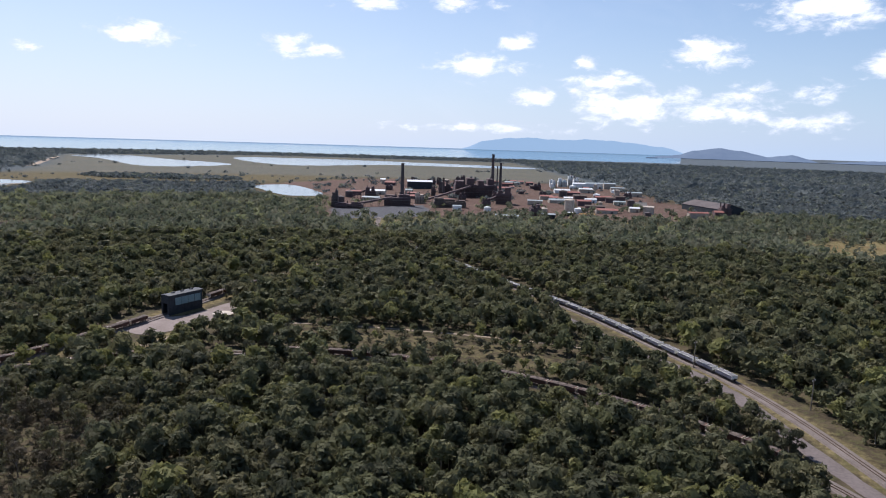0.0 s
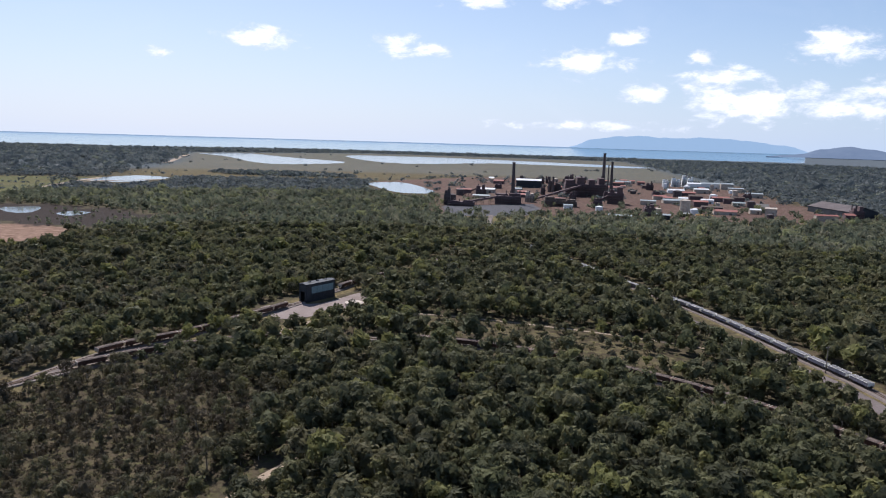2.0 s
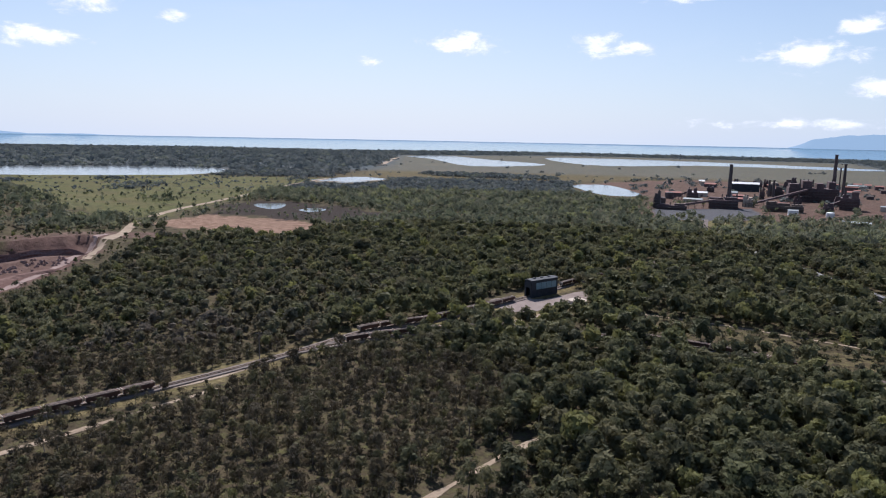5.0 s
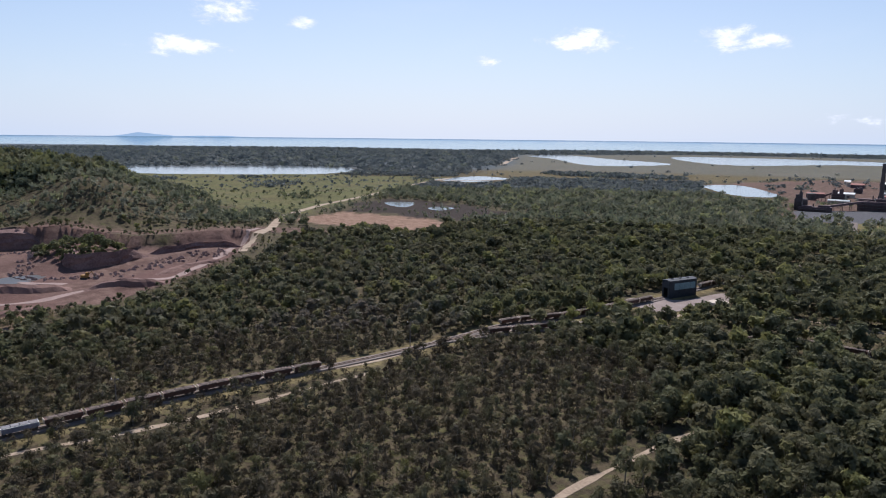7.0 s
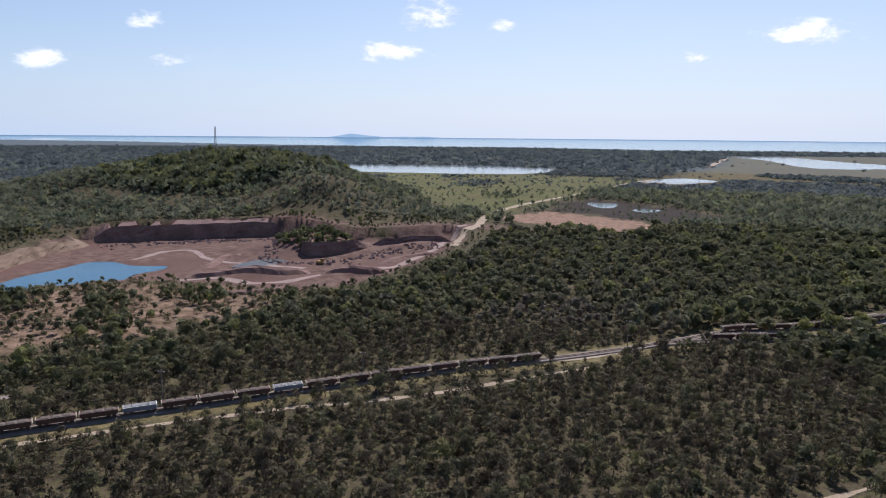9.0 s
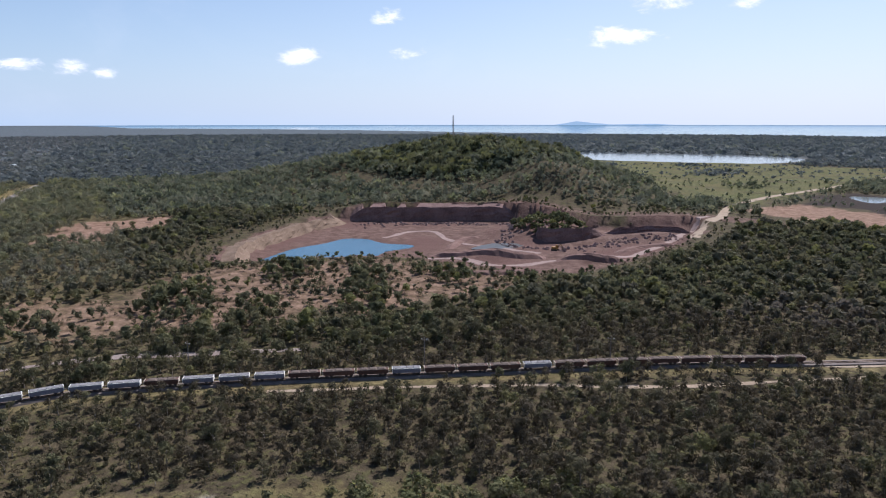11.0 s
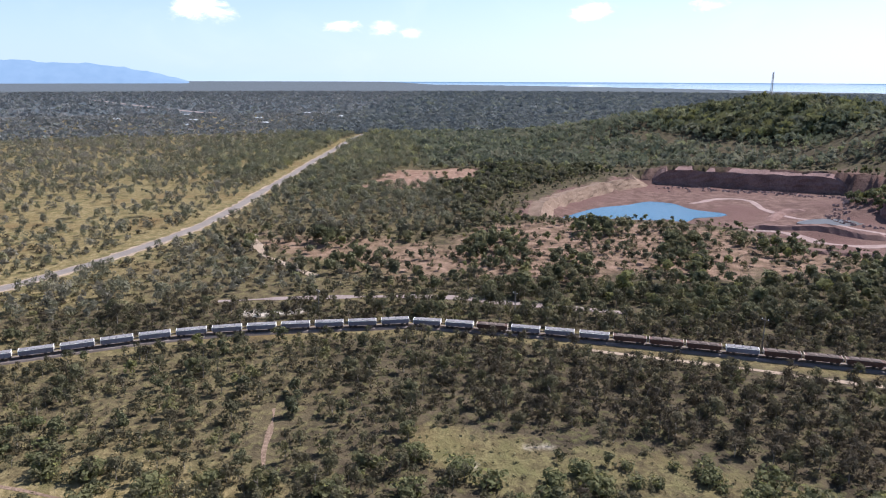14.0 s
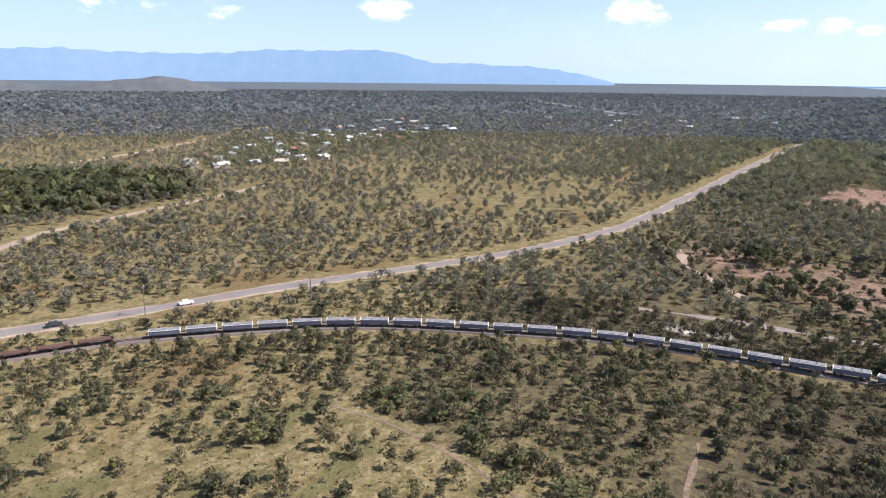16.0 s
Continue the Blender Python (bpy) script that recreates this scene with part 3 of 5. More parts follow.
sheet("water", POOL, -6.6, M_POOL, "blue still water in the flooded quarry floor", "quarry pool")
sheet("water", PUDDLE, -5.3, M_MURK, "shallow grey puddle on the quarry floor", "puddle")
sheet("water", POND_WORKS, -0.35, M_LAKE, "pale glaring settling pond beside the works", "pond")
sheet("water", LAKE_A, -1.0, M_LAKE, "pale shallow tailings lake on the salt plain", "lake")
sheet("water", LAKE_B, -1.0, M_LAKE, "long pale tailings lake on the salt plain", "lake")
sheet("water", LAKE_C, -0.6, M_LAKE, "long pale lake behind the green fields", "lake")
sheet("water", LAGOON, -0.4, M_LAKE, "pale lagoon beside a bend of the track", "lagoon")
for _outline in ([(-458, 535), (-458, 559), (-437, 554), (-436, 525)], [(-516, 594), (-515, 605), (-495, 594), (-498, 582)]):
    sheet("water", curved_outline(_outline, 5), 0.06, M_LAKE, "shallow bright puddle in the dark marsh", "puddle")
sheet("water", MARSH_POND, -0.3, M_LAKE, "small bright pond in a dark marsh", "pond")


def build_sea():
    az = np.radians(np.arange(-19, 98, 1.0))
    rings = [3500.0]
    while rings[-1] * 1.03 < RIM - 20:
        rings.append(rings[-1] * 1.03)
    rings = np.array(rings + [RIM - 20])
    rr, aa = np.meshgrid(rings, az, indexing="ij")
    p = fold(np.stack([CENTRE[0] - np.sin(aa.ravel()) * rr.ravel(), CENTRE[1] + np.cos(aa.ravel()) * rr.ravel(), np.full(aa.size, -1.2)], 1))
    nr, na = rr.shape
    i, j = np.arange(nr - 1)[:, None] * na, np.arange(na - 1)[None, :]
    quads = np.stack([i + j, i + j + 1, i + na + j + 1, i + na + j], -1).reshape(-1)
    tagged(fast_mesh("water", p, quads, 4, M_SEA), "calm blue-green sea to the horizon", "sea", kind="structure")


build_sea()


def ribbon(name, line, width, lift, mat, label, category, crown=0.0, wobble=0.0):
    """A strip of road or track with sloped shoulders, laid on the ground."""
    q = np.array(line, float)
    d = np.gradient(q, axis=0)
    d /= np.linalg.norm(d, axis=1)[:, None] + 1e-9
    side = np.stack([-d[:, 1], d[:, 0]], 1)
    half = width / 2 * (1 + wobble * lump(q[:, 0], q[:, 1], 17, 4))[:, None]
    rows = []
    for k, up in ((-1.25, -0.35), (-1.0, lift), (0.0, lift + crown), (1.0, lift), (1.25, -0.35)):
        e = q + side * half * k
        rows.append(fold(np.column_stack([e, height(e[:, 0].copy(), e[:, 1].copy()) + up])))
    v = np.stack(rows, 1).reshape(-1, 3)
    faces = [(5 * i + k + 1, 5 * i + k, 5 * i + 5 + k, 5 * i + 6 + k) for i in range(len(q) - 1) for k in range(4)]
    return tagged(mesh_object(name, v, faces, mat), label, category, kind="structure")


ribbon("road_verge", HIGHWAY, 8.6, 0.08, M_TRACK, "broken gravel verge along the highway", "road verge", 0.0, 0.35)
ribbon("road", HIGHWAY, 5.6, 0.16, M_ASPHALT, "worn grey asphalt highway", "road", 0.1, 0.03)
ribbon("road", HIGHWAY_FAR, 16.0, 0.5, M_GRAVEL, "pale straight road through distant woods", "road")
ribbon("road", ROAD_EAST, 5.2, 0.12, M_SERVICE, "grey gravel service road beside the railway", "road", 0.05, 0.2)
ribbon("road", SIDE_ROAD, 5.0, 0.12, M_TRACK, "pale dirt side road through open bush", "road", 0.0, 0.2)
ribbon("road", BACK_ROAD, 8.0, 0.15, M_TRACK, "pale dirt road behind the village", "road", 0.0, 0.2)
ribbon("road", QUARRY_ROAD, 7.0, 0.12, M_TRACK, "pale haul road out of the quarry", "road", 0.0, 0.15)
ribbon("track", TRACK_RAIL, 2.6, 0.10, M_TRACK, "sandy service track along the railway", "track", 0.0, 0.35)
ribbon("track", TRACK_INNER, 1.9, 0.10, M_TRACK, "broken sandy track in the scrub", "track", 0.0, 0.5)
ribbon("track", TRACK_SAND, 2.0, 0.10, M_TRACK, "sandy path between the trees", "track", 0.0, 0.6)
ribbon("track", TRACK_CLEARING, 1.6, 0.10, M_TRACK, "narrow sandy track past a clearing", "track", 0.0, 0.3)
ribbon("track", TRACK_GRASS, 0.9, 0.04, M_BANK, "faint wheel track through dry grass", "track", 0.0, 0.5)
ribbon("track", DAM_LINE, 14.0, 0.4, M_TRACK, "pale graded strip on the tailings dam", "track")
ribbon("track", LAGOON_TRACK, 6.0, 0.2, M_TRACK, "pale curved track round the lagoon", "track")
ribbon("track", CLAY_TRACK, 3.5, 0.1, M_TRACK, "orange clay track beside dense bushes", "track", 0.0, 0.6)
ribbon("track", TRACK_SCRUB, 0.9, 0.05, M_BANK, "bare pale footpath between the shrubs", "track", 0.0, 0.7)
ribbon("track", TRAIL_WEST, 3.0, 0.10, M_GRAVEL, "grey gravel trail behind the railway", "track", 0.0, 0.7)


def railway(line, label):
    """Ballast bed with sleepers and two steel rails on it."""
    bed = ribbon("railway_bed", line, 4.2, 0.45, M_BALLAST, label, "railway")
    q = np.array(line, float)
    d = np.gradient(q, axis=0)
    d /= np.linalg.norm(d, axis=1)[:, None]
    side = np.stack([-d[:, 1], d[:, 0]], 1)
    for s in (-0.53, 0.53):
        v = []
        for off, up in ((-0.05, 0.47), (-0.05, 0.66), (0.05, 0.66), (0.05, 0.47)):
            e = q + side * (s + off)
            v.append(np.column_stack([e, height(e[:, 0].copy(), e[:, 1].copy()) + up]))
        v = np.stack(v, 1).reshape(-1, 3)
        mesh_object("rail", v, [(4 * i + k + 1, 4 * i + k, 4 * i + 4 + k, 4 * i + 5 + k) for i in range(len(q) - 1) for k in range(3)], M_RAIL, bed)
    return bed


railway(RAIL_WEST, "pale ballast railway bed curving through scrub")
railway(RAIL_MIDDLE, "ballast railway bed through the forest edge")
railway(RAIL_EAST, "straight ballast railway bed beside a gravel road")


def ridge(name, profile, dist, depth, mat, label, seed=1, rough=0.05, base=-0.5):
    """A far range: crest by bearing and height angle, with spurs falling towards the plain."""
    a0, a1 = profile[0][0], profile[-1][0]
    n = 160
    azs = np.linspace(a0, a1, n)
    els = np.interp(azs, [p[0] for p in profile], [p[1] for p in profile])
    rng = np.random.RandomState(seed)
    jag = sum(np.sin(azs * f + rng.uniform(0, 6)) / f for f in (3.1, 5.3, 9.7, 17.0)) * rough * 2.2
    v, rows = [], 7
    for k in range(rows):
        t = k / (rows - 1)
        r = dist + depth * t
        spur = sum(np.sin(azs * f + t * 6 + rng.uniform(0, 6)) for f in (2.3, 4.1, 7.7)) / 3
        e = base + (els + jag * (els > base + 0.1) - base) * (t ** 0.8) * (1 + 0.16 * spur * (1 - t))
        v.append(np.stack([CENTRE[0] - np.sin(np.radians(azs)) * r, CENTRE[1] + np.cos(np.radians(azs)) * r, EYE_Z + r * np.tan(np.radians(e))], 1))
    v = np.concatenate(v)
    faces = [(k * n + i, k * n + i + 1, (k + 1) * n + i + 1, (k + 1) * n + i) for k in range(rows - 1) for i in range(n - 1)]
    return tagged(mesh_object(name, v, faces, mat, None, True), label, "mountains", kind="structure")


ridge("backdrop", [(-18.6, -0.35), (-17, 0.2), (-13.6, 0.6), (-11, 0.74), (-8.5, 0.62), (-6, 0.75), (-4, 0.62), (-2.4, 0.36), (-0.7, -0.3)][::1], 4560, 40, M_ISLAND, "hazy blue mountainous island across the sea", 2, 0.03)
ridge("backdrop", [(-36, 0.3), (-33, -0.1), (-27.2, -0.5), (-25.4, 0.02), (-23.9, -0.22), (-22.3, 0.12), (-20.5, 0.36), (-18.6, 0.1), (-17.7, -0.22), (-15.2, -0.5)], 4300, 140, M_HEADLAND, "wooded headland hills at the coast in blue-grey haze", 5, 0.02)
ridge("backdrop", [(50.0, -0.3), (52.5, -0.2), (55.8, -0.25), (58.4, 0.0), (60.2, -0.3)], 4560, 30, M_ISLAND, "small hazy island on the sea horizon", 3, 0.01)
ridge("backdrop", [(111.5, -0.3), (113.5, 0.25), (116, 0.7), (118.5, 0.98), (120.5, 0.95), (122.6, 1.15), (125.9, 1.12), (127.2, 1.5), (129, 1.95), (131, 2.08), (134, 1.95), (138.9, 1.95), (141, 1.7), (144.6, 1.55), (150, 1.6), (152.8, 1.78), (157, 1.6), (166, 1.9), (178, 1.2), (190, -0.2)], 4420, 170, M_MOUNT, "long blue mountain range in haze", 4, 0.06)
ridge("backdrop", [(139.5, -1.5), (143, -0.7), (145, -0.25), (146.4, -0.08), (148, -0.3), (149.5, -0.4), (152, -0.75), (154, -0.85), (155.5, -0.6), (157.5, -0.35), (161, -0.4), (166, -1.5)], 3000, 240, M_KNOLL, "low wooded knolls on the plain in slight haze", 6, 0.02, -1.5)


# ---- trees ----
def leaf_cloud(seed, leaves, size, blobs, spread, base, top):
    """A ragged crown: small leaf sprays tangent to several clumps. Corners of triangles, metres, unit-tree about 8 m high."""
    rng = np.random.RandomState(seed)
    c = np.stack([rng.normal(0, spread * 0.45, blobs), rng.normal(0, spread * 0.45, blobs), rng.uniform(base + 0.8, top - 0.9, blobs)], 1)
    c[0] = (0, 0, top - 1.4)
    taper = 1.1 - 0.45 * (c[:, 2] - base) / (top - base)
    c[:, :2] *= taper[:, None]
    rad = rng.uniform(0.75, 1.35, blobs) * spread * 0.5
    who = rng.randint(0, blobs, leaves)
    n = rng.normal(size=(leaves, 3))
    n[:, 2] += 0.35
    n /= np.linalg.norm(n, axis=1)[:, None]
    p = c[who] + n * rad[who, None] * rng.uniform(0.7, 1.05, leaves)[:, None] * np.array([1, 1, 0.75])
    n2 = n + rng.normal(0, 0.3, (leaves, 3))
    n2 /= np.linalg.norm(n2, axis=1)[:, None]
    u = np.cross(n2, rng.normal(size=(leaves, 3)))
    u /= np.linalg.norm(u, axis=1)[:, None]
    w = np.cross(n2, u)
    s = size * rng.uniform(0.6, 1.35, leaves)[:, None]
    return np.stack([p + u * s, p - u * s * 0.55 + w * s * 0.8, p - u * s * 0.5 - w * s * 0.85], 1)


def limb(a, b, r0, r1, sides=5):
    a, b = np.array(a, float), np.array(b, float)
    d = (b - a) / np.linalg.norm(b - a)
    u = np.cross(d, (0.3, 1, 0.2))
    u /= np.linalg.norm(u)
    w = np.cross(d, u)
    ring = [np.cos(t) * u + np.sin(t) * w for t in np.arange(sides) * 2 * np.pi / sides]
    lo, hi = [a + r0 * q for q in ring], [b + r1 * q for q in ring]
    tris = []
    for k in range(sides):
        m = (k + 1) % sides
        tris += [(lo[k], lo[m], hi[m]), (lo[k], hi[m], hi[k])]
    return np.array(tris)


def trunk_cloud(seed, tall):
    rng = np.random.RandomState(seed)
    bend = rng.uniform(-0.4, 0.4, 2)
    fork = (bend[0], bend[1], tall * 0.5)
    out = [limb((0, 0, -0.4), fork, 0.19, 0.13, 4)]
    for k in range(4):
        t = rng.uniform(0, 6.28)
        q = rng.uniform(0.8, 1.9)
        out.append(limb(fork if k < 2 else tuple(0.7 * np.array(fork)), (bend[0] + q * math.cos(t), bend[1] + q * math.sin(t), tall * rng.uniform(0.68, 0.92)), 0.09, 0.035, 3))
    return np.concatenate(out)


AVOID = [(RAIL_WEST, 6.2), (RAIL_MIDDLE, 5.0), (RAIL_EAST, 9.0), (ROAD_EAST, 6), (HIGHWAY, 10.0), (HIGHWAY_FAR, 16), (SIDE_ROAD, 7), (BACK_ROAD, 8), (QUARRY_ROAD, 8), (TRACK_RAIL, 5.0),
         (TRACK_INNER, 3.2), (TRACK_SAND, 5.0), (TRACK_CLEARING, 3.6), (TRACK_GRASS, 3), (TRACK_SCRUB, 4), (TRAIL_WEST, 4)]


def cover(x, y):
    """How likely a tree stands at a place, how tall it grows, how grey it is."""
    p, tall, grey = np.full(x.shape, 0.95), np.full(x.shape, 6.5), np.full(x.shape, 0.12)

    def zone(k, pp, hh, gg):
        nonlocal p, tall, grey
        p, tall, grey = p * (1 - k) + pp * k, tall * (1 - k) + hh * k, grey * (1 - k) + gg * k

    inn = lambda poly, soft=14, rag=8: ease(inside(x, y, poly) + rag * lump(x, y, 40, 12), -soft, soft)
    zone(ease(-x, 165, 200) * ease(-y, -360, -260) * ease(x, -700, -500), 0.92, 5.2, 0.28)
    zone(ease(-x, 236, 250) * ease(-y, 60, 150) * ease(x, -480, -400), 0.6, 4.4, 0.55)
    wood = ease(-y, 250, 420)
    zone(wood, 0.7, 5.2, 0.6)
    zone(ease(x, -560, -480) * ease(-y, 225, 260), 0.6, 4.2, 0.62)
    zone(ease(x, -250, -225) * ease(-y, -120, -20) * ease(-x, -20, 60) * ease(y, -330, -310), 1.0, 4.1, 0.95)
    zone(ease(x, -250, -225) * ease(-y, 60, 130) * ease(y, -330, -310), 0.64, 3.6, 0.42)
    zone(ease(-x, 78, 96) * ease(-y, -185, -150) * ease(y, -20, 20) * ease(x, -250, -225), 1.0, 4.3, 0.8)
    clump = ease(lump(x, y, 32, 41), -0.15, 0.5)
    zone(inn(SOUTH_MEADOW, 20), 0.2, 3.6, 0.3)
    zone(inn(SOUTH_MEADOW, 20) * clump, 0.7, 3.6, 0.35)
    zone(inn(MEADOW, 6, 4), 0.03, 2.6, 0.3)
    zone(inn(SAVANNA, 30, 20), 0.2, 5.2, 0.5)
    zone(inn(GREEN_BELT, 16), 1.0, 8.5, 0.0)
    zone(inn(VILLAGE, 30), 0.8, 5.6, 0.15)
    zone(inn(ORANGE, 14, 12), 0.34, 3.0, 0.3)
    zone(inn(ORANGE, 14, 12) * ease(lump(x, y, 75, 71), -0.1, 0.3), 0.85, 5.2, 0.12)
    zone(inn(FIELDS, 20, 14), 0.12, 3.6, 0.0)
    zone(inn(FIELDS, 20, 14) * ease(lump(x, y, 150, 51), 0.35, 0.6), 0.6, 5.0, 0.0)
    zone(inn(SALT_PLAIN, 40), 0.015, 5.0, 0.3)
    zone(ease(-np.hypot((x + 545) / 150, (y - 1260) / 60), -1.1, -0.9), 1.0, 7.0, 0.0)
    zone(inn(WORKS, 18), 0.0, 6.0, 0.1)
    zone(inn(WORKS, 18) * ease(lump(x, y, 70, 61), 0.35, 0.7), 0.5, 6.0, 0.1)
    zone(inn(WORKS_GRASS, 18), 0.3, 7.5, 0.1)
    zone(inn(EAST_GRASS, 20), 0.22, 6.0, 0.2)
    zone(inn(CLEARING, 7, 3), 0.4, 3.0, 0.25)
    zone(inn(PINK_FLAT, 10), 0.02, 4.0, 0.2)
    zone(inn(MARSH, 14), 0.22, 3.0, 0.1)
    zone(inn(BARE_PATCH, 10), 0.04, 4.0, 0.3)
    zone(ease(np.exp(-((x + 835) / 190) ** 2 - ((y - 250) / 190) ** 2), 0.35, 0.6), 1.0, 7.0, 0.05)
    for ln, wide, pp in (([(-794, 87), (-690, 160), (-640, 205), (-592, 330)], 13, 0.4), ([(-600, 40), (-592, 120), (-560, 210)], 22, 0.15), ([(-560, 190), (-500, 235), (-470, 300), (-430, 330)], 34, 0.12)):
        zone(ease(-line_distance(x, y, ln), -wide * 1.3, -wide * 0.7), pp, 4.0, 0.1)
    zone(ease(-line_distance(x, y, [(-1190, 840), (-1075, 880), (-960, 930)]), -14, -9), 1.0, 7.0, 0.0)
    zone(ease(inside(x, y, PIT), -24, -14), 0.5, 2.3, 0.3)
    zone(inn(PIT, 4, 3), 0.0, 3.0, 0.2)
    zone(ease(-np.hypot((x + 466) / 30, (y - 172) / 28), -1.1, -0.8), 1.0, 5.0, 0.0)
    for water in (POOL, POND_WORKS, LAKE_A, LAKE_B, LAKE_C, LAGOON, MARSH_POND, SLAG):
        p = p * (inside(x, y, water) < -3)
    for water, most in ((POND_WORKS, 0.10), (LAGOON, 0.08), (MARSH_POND, 0.06), (PINK_FLAT, 0.04), (LAKE_A, 0.06), (LAKE_B, 0.06), (LAKE_C, 0.05), (YARD, 0.045)):
        for k in (0.33, 0.66, 1.0):
            p = p * (inside(CENTRE[0] + (x - CENTRE[0]) * (1 + most * k), CENTRE[1] + (y - CENTRE[1]) * (1 + most * k), water) < 0)
    p = p * (inside(x, y, YARD) < -4)
    lon = np.degrees(np.arctan2(-(x - CENTRE[0]), y - CENTRE[1]))
    p = p * (np.hypot(x - CENTRE[0], y - CENTRE[1]) < shore(lon) - 60)
    for ln, gap in AVOID:
        p = p * (line_distance(x, y, ln) > np.where((y > 298) & (x < 0), np.minimum(gap, 4.0), gap))
    lon = np.degrees(np.arctan2(-(x - CENTRE[0]), y - CENTRE[1]))
    # regrowth stays low on the open side of the eastern and middle lines
    for ln in (RAIL_EAST, RAIL_MIDDLE):
        shift = 9.0 / np.maximum(np.hypot(x - CENTRE[0], y - CENTRE[1]), 1.0)
        d = line_distance(x + (x - CENTRE[0]) * shift, y + (y - CENTRE[1]) * shift, ln)
        low = (d < 9) & (y < 310) if ln is RAIL_EAST else (d < 8) & (lump(x, y, 60, 91) > 0.4) & (x > -45)
        tall = np.where(low, np.minimum(tall, 3.4), tall)
    return p, tall, grey, lon




def scatter(r0, r1, step, seed, open_land=False, behind=False):
    rng = np.random.RandomState(seed)
    n = int(r1 / step) + 1
    gx, gy = np.meshgrid(np.arange(-n, n + 1) * step, np.arange(-n, n + 1) * step)
    x = CENTRE[0] + gx.ravel() + rng.uniform(-0.5, 0.5, gx.size) * step
    y = CENTRE[1] + gy.ravel() + rng.uniform(-0.5, 0.5, gx.size) * step
    r = np.hypot(x - CENTRE[0], y - CENTRE[1])
    lon = np.degrees(np.arctan2(-(x - CENTRE[0]), y - CENTRE[1]))
    lon = np.where(lon < -100, lon + 360, lon)
    keep = (r >= r0) & (r < r1) & (((lon > -38) & (lon < 163)) != behind)
    x, y = x[keep], y[keep]
    p, tall, grey, _ = cover(x, y)
    if open_land:
        grass = ease(x, -262, -235) * ease(-y, -60, 60) + ease(-y, 225, 260)
        p = np.where(p > 0, 0.85, 0) * np.clip(grass, 0, 1)
    ok = rng.uniform(size=x.size) < p
    x, y, tall, grey = x[ok], y[ok], tall[ok], grey[ok]
    size = tall / 8.0 * np.clip(np.exp(rng.normal(-0.08, 0.26, x.size)), 0.5, 1.65)
    grey = np.clip(grey * 1.3 * rng.uniform(0.2, 1.4, x.size), 0, 1)
    return x, y, size, grey, rng


def stamp(name, kinds, x, y, size, grey, rng, mat, label, wide=1.0, sink=0.0):
    """Many trees of a few shapes in one mesh."""
    z = height(x.copy(), y.copy())
    tone = rng.uniform(size=x.size)
    spin = rng.uniform(0, 6.283, x.size)
    pick = rng.randint(0, len(kinds), x.size)
    vs, ts, gs = [], [], []
    for k, tris in enumerate(kinds):
        i = np.nonzero(pick == k)[0]
        if not len(i):
            continue
        pts = tris.reshape(-1, 3)
        ca, sa = np.cos(spin[i])[:, None], np.sin(spin[i])[:, None]
        s = size[i][:, None]
        px, py, pz = pts[None, :, 0] * wide, pts[None, :, 1] * wide, pts[None, :, 2]
        v = np.stack([(px * ca - py * sa) * s + x[i][:, None], (px * sa + py * ca) * s + y[i][:, None], pz * s + z[i][:, None] - sink], -1)
        vs.append(v.reshape(-1, 3))
        ts.append(np.repeat(tone[i], len(tris)))
        gs.append(np.repeat(grey[i], len(tris)))
    v = fold(np.concatenate(vs))
    ob = fast_mesh(name, v, np.arange(len(v)), 3, mat, [("tone", "FACE", np.concatenate(ts)), ("grey", "FACE", np.concatenate(gs))])
    return tagged(ob, label, "woodland", kind="stuff")


